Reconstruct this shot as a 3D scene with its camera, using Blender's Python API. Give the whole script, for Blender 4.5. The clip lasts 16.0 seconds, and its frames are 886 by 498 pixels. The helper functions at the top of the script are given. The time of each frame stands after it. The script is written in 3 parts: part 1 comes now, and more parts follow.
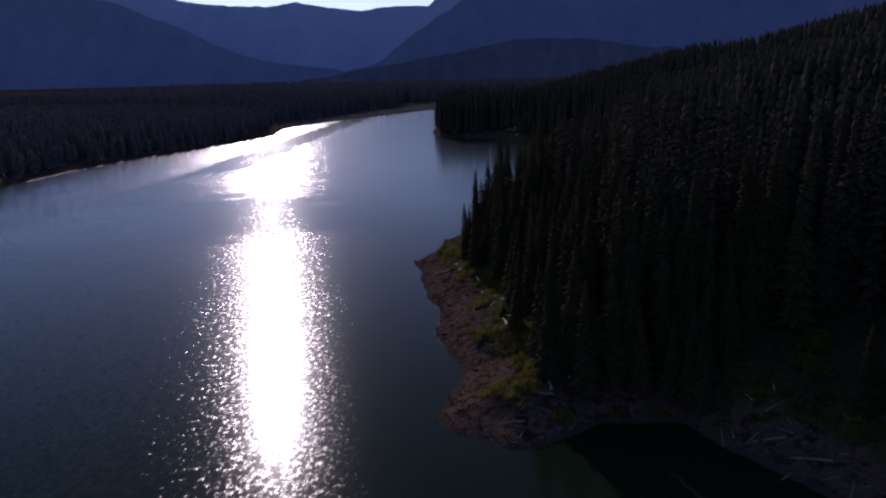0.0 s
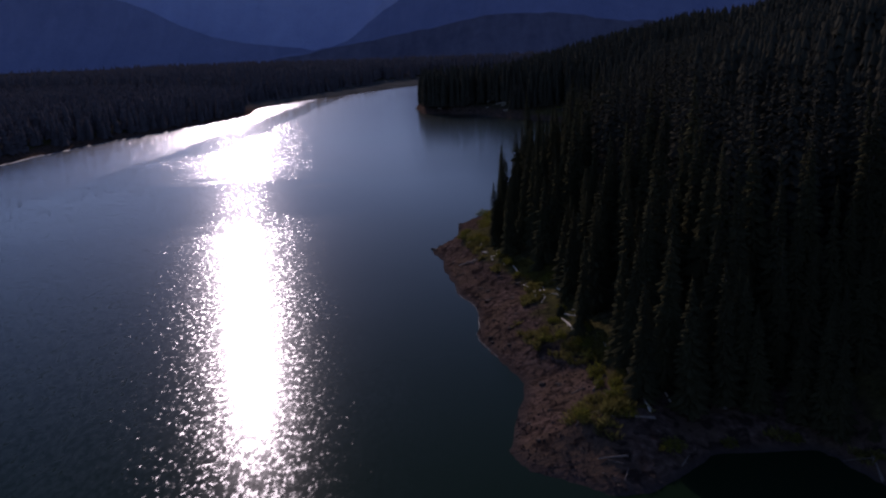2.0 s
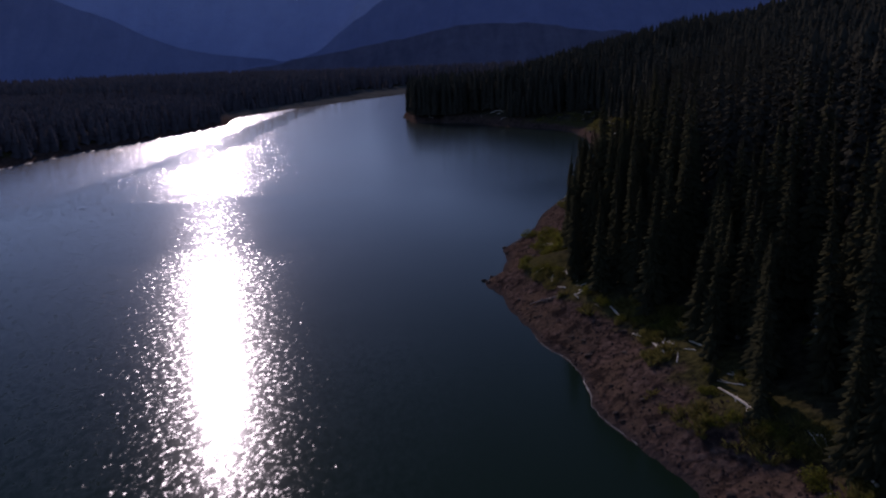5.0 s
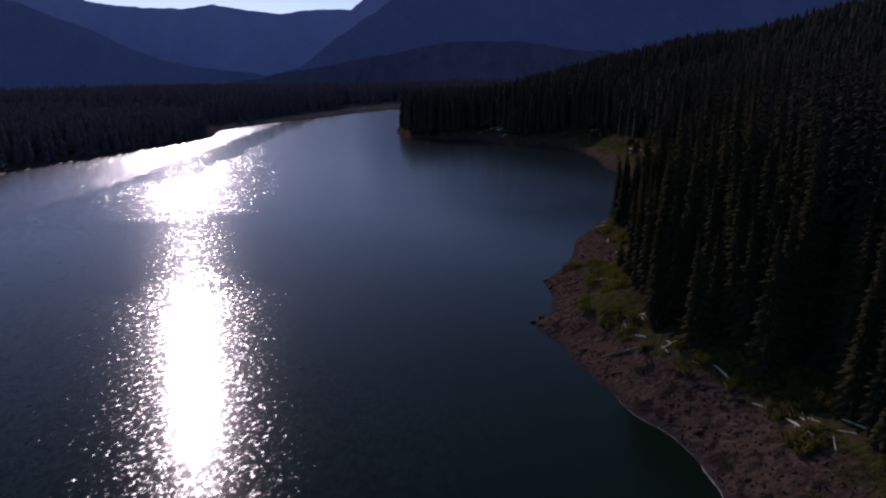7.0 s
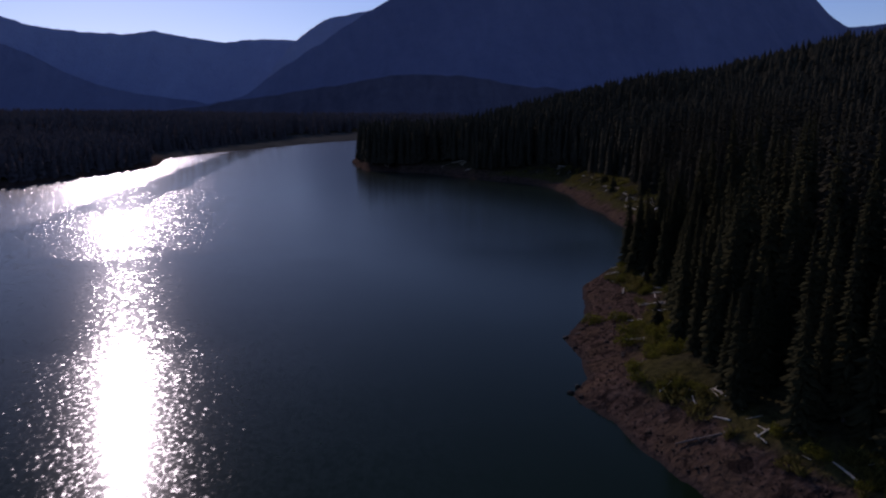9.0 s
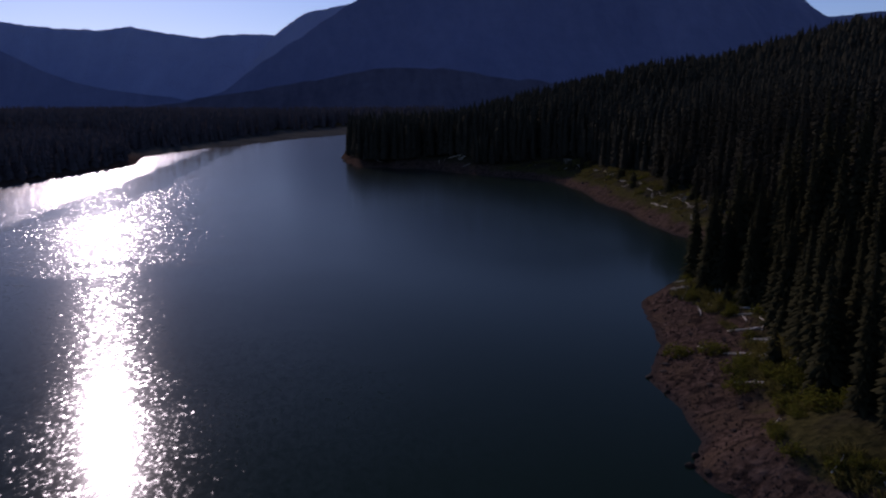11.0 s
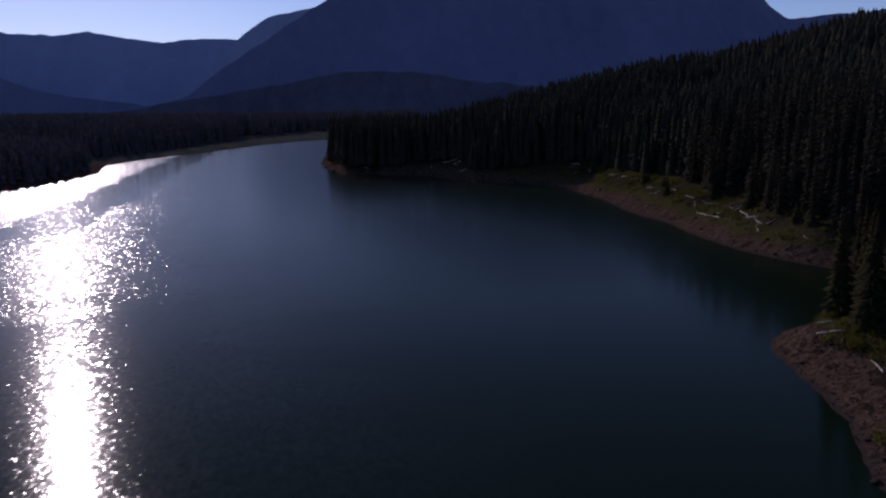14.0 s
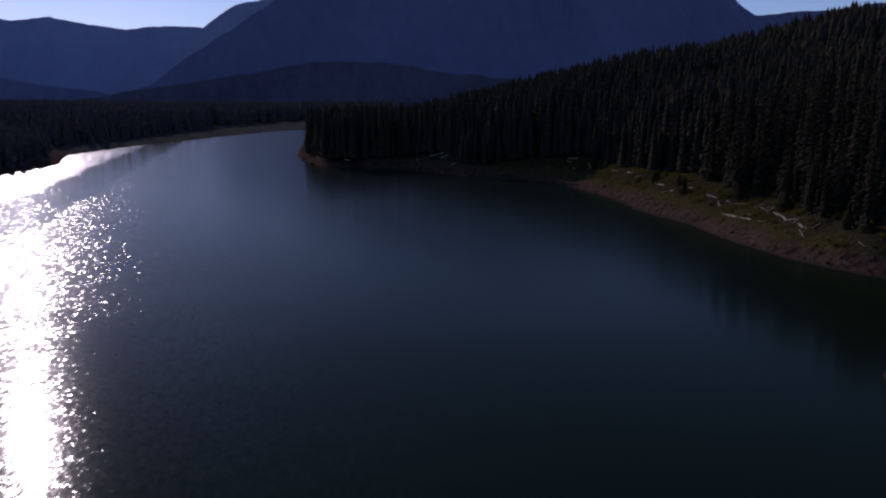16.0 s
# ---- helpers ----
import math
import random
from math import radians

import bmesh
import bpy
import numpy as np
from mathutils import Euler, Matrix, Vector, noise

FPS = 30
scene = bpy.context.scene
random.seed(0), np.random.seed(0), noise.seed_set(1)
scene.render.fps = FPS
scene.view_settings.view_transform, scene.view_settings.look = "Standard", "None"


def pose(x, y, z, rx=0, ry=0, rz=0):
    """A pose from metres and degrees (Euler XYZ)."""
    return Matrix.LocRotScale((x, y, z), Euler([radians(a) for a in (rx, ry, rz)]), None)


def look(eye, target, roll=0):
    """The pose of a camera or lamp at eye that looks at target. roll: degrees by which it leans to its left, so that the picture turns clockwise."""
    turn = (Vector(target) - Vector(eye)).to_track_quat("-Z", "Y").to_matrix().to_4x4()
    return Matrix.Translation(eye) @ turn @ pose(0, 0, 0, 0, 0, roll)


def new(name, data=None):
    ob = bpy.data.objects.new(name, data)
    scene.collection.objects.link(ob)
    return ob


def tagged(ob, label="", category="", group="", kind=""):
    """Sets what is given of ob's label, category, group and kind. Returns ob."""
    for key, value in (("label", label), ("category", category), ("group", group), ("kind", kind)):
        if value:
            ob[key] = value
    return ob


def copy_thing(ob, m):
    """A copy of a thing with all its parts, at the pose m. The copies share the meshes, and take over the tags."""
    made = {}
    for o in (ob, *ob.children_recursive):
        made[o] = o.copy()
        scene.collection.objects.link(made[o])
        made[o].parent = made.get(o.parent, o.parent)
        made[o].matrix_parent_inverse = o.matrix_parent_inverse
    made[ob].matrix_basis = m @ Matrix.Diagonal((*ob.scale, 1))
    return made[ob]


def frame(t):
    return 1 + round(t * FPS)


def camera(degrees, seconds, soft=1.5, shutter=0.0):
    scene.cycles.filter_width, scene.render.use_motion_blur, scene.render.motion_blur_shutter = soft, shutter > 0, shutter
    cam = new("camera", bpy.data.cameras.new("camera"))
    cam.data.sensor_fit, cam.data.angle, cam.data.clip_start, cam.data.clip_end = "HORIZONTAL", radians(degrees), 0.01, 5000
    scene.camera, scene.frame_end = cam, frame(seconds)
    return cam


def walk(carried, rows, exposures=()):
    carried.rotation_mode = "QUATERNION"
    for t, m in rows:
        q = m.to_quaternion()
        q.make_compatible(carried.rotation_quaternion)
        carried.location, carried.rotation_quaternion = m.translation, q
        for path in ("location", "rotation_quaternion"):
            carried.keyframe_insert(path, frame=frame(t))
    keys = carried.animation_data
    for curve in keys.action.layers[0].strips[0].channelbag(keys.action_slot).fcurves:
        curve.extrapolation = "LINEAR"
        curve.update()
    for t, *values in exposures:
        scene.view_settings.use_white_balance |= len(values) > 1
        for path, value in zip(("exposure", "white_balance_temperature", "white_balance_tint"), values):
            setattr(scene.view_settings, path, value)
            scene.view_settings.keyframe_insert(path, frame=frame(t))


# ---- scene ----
cam = camera(57.0, 16.0, soft=2.3)
PATH = [
    (0, (1.029, 0.94, 31.55), (0.935, 2.893, 31.132), -1.3),
    (0.5, (-1.034, 4.767, 31.066), (-1.108, 6.715, 30.619), -1.8),
    (1, (-3.007, 8.354, 30.637), (-3.068, 10.297, 30.166), -2.1),
    (1.5, (-5.039, 12.404, 30.005), (-5.085, 14.346, 29.527), -1.9),
    (2, (-7.029, 16.224, 29.51), (-7.058, 18.168, 29.04), -2.2),
    (2.5, (-8.912, 20.049, 28.974), (-8.923, 21.996, 28.514), -2.2),
    (3, (-10.836, 23.513, 28.775), (-10.832, 25.46, 28.321), -2.3),
    (3.5, (-12.673, 27.265, 28.335), (-12.654, 29.214, 27.889), -2.3),
    (4, (-14.461, 30.86, 28.039), (-14.43, 32.809, 27.593), -2.3),
    (6.5, (-22.395, 51.502, 25.726), (-22.318, 53.451, 25.284), -1.5),
    (7, (-24.008, 55.102, 25.634), (-23.911, 57.058, 25.227), -1.1),
    (7.5, (-25.771, 58.458, 25.516), (-25.651, 60.417, 25.133), -0.7),
    (8, (-27.442, 62.192, 25.23), (-27.286, 64.153, 24.867), 0.0),
    (8.5, (-29.038, 65.763, 25.125), (-28.833, 67.723, 24.782), 0.5),
    (9, (-30.665, 69.279, 25.094), (-30.423, 71.237, 24.764), 0.3),
    (11.5, (-35.247, 93.767, 24.096), (-34.956, 95.715, 23.75), -0.5),
    (12, (-36.301, 97.932, 23.974), (-35.997, 99.879, 23.632), -0.7),
    (12.5, (-37.877, 102.085, 23.651), (-37.551, 104.029, 23.314), -0.6),
    (13, (-38.954, 106.328, 23.5), (-38.618, 108.272, 23.169), -0.5),
    (13.5, (-40.028, 110.142, 23.408), (-39.685, 112.085, 23.08), -0.7),
    (14, (-41.016, 114.435, 23.238), (-40.649, 116.372, 22.903), -0.8),
    (14.5, (-42.065, 118.489, 23.104), (-41.678, 120.421, 22.765), -0.8),
    (15, (-42.909, 122.55, 22.885), (-42.506, 124.479, 22.542), -0.7),
    (15.5, (-43.911, 126.513, 22.901), (-43.483, 128.435, 22.554), -0.5),
    (16, (-44.55, 130.9, 22.628), (-44.105, 132.817, 22.274), -0.1),
]
walk(cam, [(t, look(eye, target, roll)) for t, eye, target, roll in PATH],
     [(0, 0.0, 6150, 36), (4.0, -0.04, 6150, 36), (6.5, -0.16, 6150, 36), (8.5, -0.4, 6150, 36), (16, -0.45, 6150, 36)])

# ---- light ----
SUN_AZ, SUN_EL = 15.2, 21.5  # degrees left of +y, degrees up
to_sun = Vector((-math.sin(radians(SUN_AZ)) * math.cos(radians(SUN_EL)),
                 math.cos(radians(SUN_AZ)) * math.cos(radians(SUN_EL)), math.sin(radians(SUN_EL))))
world = bpy.data.worlds.new("sky")
scene.world = world
world.use_nodes = True
wn, wl = world.node_tree.nodes, world.node_tree.links
sky = wn.new("ShaderNodeTexSky")
sky.sky_type, sky.sun_disc = "NISHITA", False
sky.sun_elevation, sky.sun_rotation = radians(SUN_EL), radians(-SUN_AZ)
sky.altitude, sky.air_density, sky.dust_density, sky.ozone_density = 2000, 1.0, 0.6, 4.0
wl.new(sky.outputs["Color"], wn["Background"].inputs["Color"])
wn["Background"].inputs["Strength"].default_value = 0.10
sun_data = bpy.data.lights.new("sun", "SUN")
sun_data.energy, sun_data.angle, sun_data.color = 2.3, radians(0.53), (1.0, 0.94, 0.86)
sun = new("sun", sun_data)
sun.matrix_world = look(to_sun * 100, (0, 0, 0))


# ---- materials ----
def material(name, rough=0.8, metal=0.0):
    m = bpy.data.materials.new(name)
    m.use_nodes = True
    b = m.node_tree.nodes["Principled BSDF"]
    b.inputs["Roughness"].default_value, b.inputs["Metallic"].default_value = rough, metal
    return m, m.node_tree.nodes, m.node_tree.links, b


def noise_node(n, l, vec, scale, detail=4.0, rough=0.55, distort=0.0):
    t = n.new("ShaderNodeTexNoise")
    t.inputs["Scale"].default_value, t.inputs["Detail"].default_value = scale, detail
    t.inputs["Roughness"].default_value, t.inputs["Distortion"].default_value = rough, distort
    if vec is not None:
        l.new(vec, t.inputs["Vector"])
    return t


def ramp(n, l, fac, stops):
    r = n.new("ShaderNodeValToRGB")
    e = r.color_ramp.elements
    while len(e) < len(stops):
        e.new(0.5)
    for k, (p, c) in zip(e, stops):
        k.position, k.color = p, (*c, 1.0)
    l.new(fac, r.inputs["Fac"])
    return r


def mix(n, l, fac, a, b):
    m = n.new("ShaderNodeMix")
    m.data_type = "RGBA"
    for key, v in ((0, fac), (6, a), (7, b)):
        if isinstance(v, (int, float)):
            m.inputs[key].default_value = v
        elif isinstance(v, tuple):
            m.inputs[key].default_value = (*v, 1.0)
        else:
            l.new(v, m.inputs[key])
    return m.outputs[2]


def rng(n, l, value, a, b, c=0.0, d=1.0, smooth=True):
    m = n.new("ShaderNodeMapRange")
    m.interpolation_type = "SMOOTHSTEP" if smooth else "LINEAR"
    l.new(value, m.inputs["Value"])
    for key, v in zip(("From Min", "From Max", "To Min", "To Max"), (a, b, c, d)):
        m.inputs[key].default_value = v
    return m.outputs["Result"]


def maths(n, l, op, a, b=0.0):
    m = n.new("ShaderNodeMath")
    m.operation = op
    for i, v in enumerate((a, b)):
        if isinstance(v, (int, float)):
            m.inputs[i].default_value = v
        else:
            l.new(v, m.inputs[i])
    return m.outputs[0]


def bump(n, l, b, height, strength, distance):
    k = n.new("ShaderNodeBump")
    k.inputs["Strength"].default_value, k.inputs["Distance"].default_value = strength, distance
    l.new(height, k.inputs["Height"])
    l.new(k.outputs["Normal"], b.inputs["Normal"])


def ground_material():
    m, n, l, b = material("shore_soil", 0.95)
    pos = n.new("ShaderNodeNewGeometry").outputs["Position"]
    xyz = n.new("ShaderNodeSeparateXYZ")
    l.new(pos, xyz.inputs[0])
    fine, coarse, wide = noise_node(n, l, pos, 1.6, 6), noise_node(n, l, pos, 0.22, 5), noise_node(n, l, pos, 0.05, 4)
    gravel = ramp(n, l, fine.outputs["Fac"], [(0.25, (0.026, 0.0165, 0.012)), (0.5, (0.078, 0.048, 0.035)), (0.75, (0.150, 0.097, 0.072))])
    gravel = mix(n, l, rng(n, l, coarse.outputs["Fac"], 0.42, 0.62), gravel.outputs[0], (0.083, 0.052, 0.034))
    clods = noise_node(n, l, pos, 0.75, 3, 0.5, 0.6)
    gravel = mix(n, l, rng(n, l, clods.outputs["Fac"], 0.52, 0.62, 0.0, 0.85), gravel, (0.022, 0.015, 0.012))
    grass = ramp(n, l, fine.outputs["Fac"], [(0.3, (0.028, 0.026, 0.010)), (0.7, (0.085, 0.070, 0.024))])
    duff = ramp(n, l, fine.outputs["Fac"], [(0.3, (0.02, 0.017, 0.010)), (0.7, (0.06, 0.05, 0.026))])
    meadow = ramp(n, l, wide.outputs["Fac"], [(0.3, (0.050, 0.049, 0.043)), (0.7, (0.095, 0.090, 0.076))])
    lift = maths(n, l, "ADD", xyz.outputs[2], maths(n, l, "MULTIPLY", maths(n, l, "SUBTRACT", coarse.outputs["Fac"], 0.5), 3.0))
    lift = maths(n, l, "ADD", lift, rng(n, l, xyz.outputs[1], 212, 235, 0.0, 0.6))
    col = mix(n, l, maths(n, l, "MULTIPLY", rng(n, l, lift, 2.0, 2.9), rng(n, l, xyz.outputs[1], 365, 380, 1.0, 0.15)), gravel, grass.outputs[0])
    col = mix(n, l, rng(n, l, lift, 3.4, 4.4), col, duff.outputs[0])
    far = maths(n, l, "MULTIPLY", rng(n, l, xyz.outputs[1], 480, 560), rng(n, l, xyz.outputs[2], 4.4, 3.6))
    col = mix(n, l, far, col, meadow.outputs[0])
    wet = rng(n, l, xyz.outputs[2], 0.0, 0.45)
    col = mix(n, l, wet, (0.05, 0.036, 0.03), col)
    l.new(col, b.inputs["Base Color"])
    b.inputs["Specular IOR Level"].default_value = 0.0
    bump(n, l, b, fine.outputs["Fac"], 0.7, 0.35)
    return m


def water_material():
    m, n, l, b = material("lake_water")
    n.remove(b)
    deep, smooth, glint, fres, fres_tips, calm_mix, both = (n.new("ShaderNode" + k) for k in ("BsdfDiffuse", "BsdfGlossy", "BsdfGlossy", "Fresnel", "Fresnel", "MixShader", "MixShader"))
    deep.inputs["Color"].default_value = (0.0072, 0.0155, 0.0072, 1)
    for g in (smooth, glint):
        g.distribution = "GGX" if g is smooth else "BECKMANN"
        g.inputs["Color"].default_value = (0.87, 0.86, 0.86, 1)
    fres.inputs["IOR"].default_value, fres_tips.inputs["IOR"].default_value = 1.078, 1.215
    # most of the surface is smooth between the ripples; a small share of steeper ripples glitters
    l.new(fres.outputs[0], calm_mix.inputs[0])
    l.new(deep.outputs[0], calm_mix.inputs[1])
    l.new(smooth.outputs[0], calm_mix.inputs[2])
    l.new(calm_mix.outputs[0], both.inputs[1])
    l.new(glint.outputs[0], both.inputs[2])
    l.new(both.outputs[0], n["Material Output"].inputs["Surface"])
    pos = n.new("ShaderNodeNewGeometry").outputs["Position"]
    xyz = n.new("ShaderNodeSeparateXYZ")
    l.new(pos, xyz.inputs[0])
    x, y = xyz.outputs[0], xyz.outputs[1]
    bend = noise_node(n, l, pos, 0.02, 3)
    frayed = noise_node(n, l, pos, 0.11, 5, 0.65)
    wav = maths(n, l, "ADD", maths(n, l, "MULTIPLY", maths(n, l, "SUBTRACT", bend.outputs["Fac"], 0.5), 90.0),
                maths(n, l, "MULTIPLY", maths(n, l, "SUBTRACT", frayed.outputs["Fac"], 0.5), 45.0))
    # calm slick running along the lake, and a calm patch with ragged edges
    off = maths(n, l, "ABSOLUTE", maths(n, l, "ADD", maths(n, l, "SUBTRACT", x, -92.0), maths(n, l, "MULTIPLY", wav, 0.16)))
    slick = maths(n, l, "MULTIPLY", rng(n, l, off, 9.5, 7.0), rng(n, l, y, 250, 300))
    yy = maths(n, l, "ADD", y, wav)
    patch = maths(n, l, "MULTIPLY", rng(n, l, yy, 145, 172), rng(n, l, yy, 224, 204))
    patch = maths(n, l, "MULTIPLY", patch, rng(n, l, maths(n, l, "ADD", x, maths(n, l, "MULTIPLY", wav, 0.4)), -58, -82, 0.75, 0.95))
    calm = maths(n, l, "MAXIMUM", slick, patch)
    # a wind lane up the middle: calmer towards the east shore, ruffled along the west shore
    lane = maths(n, l, "ADD", maths(n, l, "ADD", x, maths(n, l, "MULTIPLY", y, 0.18)), maths(n, l, "MULTIPLY", wav, 0.3))
    lee = rng(n, l, lane, -18.0, 20.0, 1.0, 0.12)
    ripples = maths(n, l, "MULTIPLY", rng(n, l, lane, -30.0, 12.0, GLINT_SHARE, GLINT_SHARE * 0.2), rng(n, l, patch, 0, 1, 1.0, 0.8))
    l.new(maths(n, l, "MULTIPLY", fres_tips.outputs[0], ripples), both.inputs[0])
    ruffled = rng(n, l, maths(n, l, "ADD", x, maths(n, l, "MULTIPLY", wav, 0.16)), -98.0, -106.0)
    sheen = maths(n, l, "ADD", rng(n, l, calm, 0, 1, SHEEN, 0.125), maths(n, l, "MULTIPLY", ruffled, 0.06))
    l.new(sheen, smooth.inputs["Roughness"])
    across = n.new("ShaderNodeCombineXYZ")
    across.inputs[0].default_value = 1.0
    l.new(across.outputs[0], smooth.inputs["Tangent"])
    smooth.inputs["Anisotropy"].default_value = 0.15
    l.new(rng(n, l, patch, 0, 1, GLINT_ROUGH, 0.14), glint.inputs["Roughness"])
    gust = noise_node(n, l, pos, 0.035, 4)
    open_water = maths(n, l, "MULTIPLY", rng(n, l, yy, 195, 245, 1.0, 1.2), rng(n, l, ruffled, 0, 1, 1.0, 1.2))
    rough = maths(n, l, "MULTIPLY", maths(n, l, "MULTIPLY", lee, maths(n, l, "MULTIPLY", rng(n, l, patch, 0, 1, 1.0, 0.44), rng(n, l, slick, 0, 1, 1.0, 0.2))), rng(n, l, gust.outputs["Fac"], 0.3, 0.7, 0.8, 1.15))
    rough = maths(n, l, "MULTIPLY", rough, open_water)

    def vec(op, p, q=None, scale=None):
        v = n.new("ShaderNodeVectorMath")
        v.operation = op
        l.new(p, v.inputs[0])
        if isinstance(q, tuple):
            v.inputs[1].default_value = q
        elif q is not None:
            l.new(q, v.inputs[1])
        if scale is not None:
            l.new(scale, v.inputs["Scale"])
        return v.outputs["Value"] if op == "LENGTH" else v.outputs[0]

    # wind ripples longer along the lake than across it
    total = None
    for scale, amount, along in WAVES:
        w = noise_node(n, l, vec("MULTIPLY", pos, (1.0, along, 1.0)), scale, 1.0, 0.5)
        v = vec("MULTIPLY", vec("SUBTRACT", w.outputs["Color"], (0.5, 0.5, 0.5)), (amount, amount, 0))
        total = vec("SCALE", v, scale=rng(n, l, yy, 190, 270)) if total is None else vec("ADD", total, v)
    steep = maths(n, l, "ADD", maths(n, l, "MULTIPLY", vec("LENGTH", total), 1.0), 0.75)
    tips = vec("MULTIPLY", vec("SCALE", total, scale=maths(n, l, "MULTIPLY", steep, rough)), (WAVE_X, WAVE_Y, 0))
    l.new(vec("NORMALIZE", vec("ADD", tips, (0, 0, 1))), glint.inputs["Normal"])
    soft = vec("MULTIPLY", vec("SCALE", total, scale=maths(n, l, "MULTIPLY", rough, rng(n, l, patch, 0, 1, 1.0, 4.5))), (WAVE_X * SWELL, WAVE_Y * SWELL, 0))
    l.new(vec("NORMALIZE", vec("ADD", soft, (0, 0, 1))), smooth.inputs["Normal"])
    return m


def foliage_material(name, dark, light, per_object, thin=0.0):
    m, n, l, b = material(name, 0.75)
    if per_object:
        r = n.new("ShaderNodeObjectInfo").outputs["Random"]
    else:
        r = n.new("ShaderNodeNewGeometry").outputs["Random Per Island"]
    pos = n.new("ShaderNodeNewGeometry").outputs["Position"]
    t = noise_node(n, l, pos, 1.3, 4)
    f = maths(n, l, "ADD", maths(n, l, "MULTIPLY", r, 0.5), maths(n, l, "MULTIPLY", t.outputs["Fac"], 0.5))
    c = ramp(n, l, f, [(0.2, dark), (0.8, light)])
    l.new(c.outputs[0], b.inputs["Base Color"])
    b.inputs["Specular IOR Level"].default_value = 0.0
    if thin:
        t = n.new("ShaderNodeBsdfTranslucent")
        l.new(c.outputs[0], t.inputs["Color"])
        k = n.new("ShaderNodeMixShader")
        k.inputs[0].default_value = thin
        l.new(b.outputs[0], k.inputs[1])
        l.new(t.outputs[0], k.inputs[2])
        l.new(k.outputs[0], n["Material Output"].inputs["Surface"])
    return m


def rough_material(name, dark, light, scale, rough=0.9, stretch=(1, 1, 1), relief=0.4, gloss=0.12):
    m, n, l, b = material(name, rough)
    tc = n.new("ShaderNodeTexCoord")
    mp = n.new("ShaderNodeMapping")
    mp.inputs["Scale"].default_value = stretch
    l.new(tc.outputs["Object"], mp.inputs["Vector"])
    fine, big = noise_node(n, l, mp.outputs[0], scale, 6, 0.65), noise_node(n, l, mp.outputs[0], scale * 0.17, 3)
    r = n.new("ShaderNodeObjectInfo").outputs["Random"]
    f = maths(n, l, "ADD", maths(n, l, "MULTIPLY", fine.outputs["Fac"], 0.55), maths(n, l, "MULTIPLY", big.outputs["Fac"], 0.3))
    f = maths(n, l, "ADD", f, maths(n, l, "MULTIPLY", r, 0.2))
    c = ramp(n, l, f, [(0.3, dark), (0.75, light)])
    l.new(c.outputs[0], b.inputs["Base Color"])
    b.inputs["Specular IOR Level"].default_value = gloss
    bump(n, l, b, fine.outputs["Fac"], relief, 0.05)
    return m


def hazed_slope_material(name, dark, light, scale):
    """Distant forested slopes: gullies running down the fall line, stands of trees, fine grain. The haze of distance
    sits in the two colours.
    """
    m, n, l, b = material(name, 1.0)
    pos = n.new("ShaderNodeNewGeometry").outputs["Position"]
    mp = n.new("ShaderNodeMapping")
    mp.inputs["Scale"].default_value = (1.0, 0.25, 0.3)
    mp.inputs["Rotation"].default_value = (0.0, 0.35, 0.0)
    l.new(pos, mp.inputs["Vector"])
    runs = noise_node(n, l, mp.outputs[0], scale * 1.6, 6, 0.6, 0.8)
    a, c = noise_node(n, l, pos, scale * 2.5, 8, 0.7), noise_node(n, l, pos, scale * 0.25, 4)
    f = maths(n, l, "ADD", maths(n, l, "MULTIPLY", a.outputs["Fac"], 0.3), maths(n, l, "MULTIPLY", c.outputs["Fac"], 0.3))
    f = maths(n, l, "ADD", f, maths(n, l, "MULTIPLY", runs.outputs["Fac"], 0.4))
    r = ramp(n, l, f, [(0.36, dark), (0.62, light)])
    l.new(r.outputs[0], b.inputs["Base Color"])
    b.inputs["Specular IOR Level"].default_value = 0.0
    grain = noise_node(n, l, pos, scale * 5, 6, 0.7)
    bump(n, l, b, grain.outputs["Fac"], 0.7, 0.16 / scale)
    return m


WAVE_X, WAVE_Y, SWELL = 0.37, 0.92, 0.055
WAVES = ((1.35, 1.25, 0.3), (2.1, 0.9, 0.5), (3.9, 0.5, 0.5))  # the first in open water only
GLINT_SHARE, GLINT_ROUGH, SHEEN = 0.30, 0.21, 0.158
M_GROUND, M_WATER = ground_material(), water_material()
M_NEEDLE = foliage_material("spruce_needles", (0.034, 0.0315, 0.016), (0.054, 0.049, 0.023), True, 0.12)
M_FOREST = foliage_material("forest_needles", (0.037, 0.0335, 0.0225), (0.047, 0.0425, 0.0285), False)
# paler than the near wood: the veil of haze is in the needle colour
M_FARWOOD_HAZED = foliage_material("hazed_far_needles", (0.074, 0.062, 0.059), (0.094, 0.078, 0.075), False)
M_BUSH = foliage_material("willow_leaves", (0.058, 0.062, 0.011), (0.19, 0.175, 0.028), False, 0.4)
M_GRASS = foliage_material("dry_grass", (0.058, 0.053, 0.015), (0.18, 0.15, 0.042), False, 0.35)
M_BARK = rough_material("bark", (0.03, 0.024, 0.018), (0.11, 0.09, 0.07), 6, 0.95, (1, 1, 0.2))
M_DRIFT = rough_material("bleached_wood", (0.42, 0.34, 0.25), (0.80, 0.69, 0.53), 9, 0.7, (1, 1, 0.12))
M_DRIFT_BROWN = rough_material("weathered_wood", (0.06, 0.045, 0.035), (0.26, 0.20, 0.16), 9, 0.85, (1, 1, 0.12))
M_ROCK = rough_material("rock", (0.018, 0.012, 0.009), (0.068, 0.043, 0.031), 2.5, 0.9)
M_GRAVEL = foliage_material("gravel_stones", (0.026, 0.017, 0.013), (0.098, 0.064, 0.047), False)
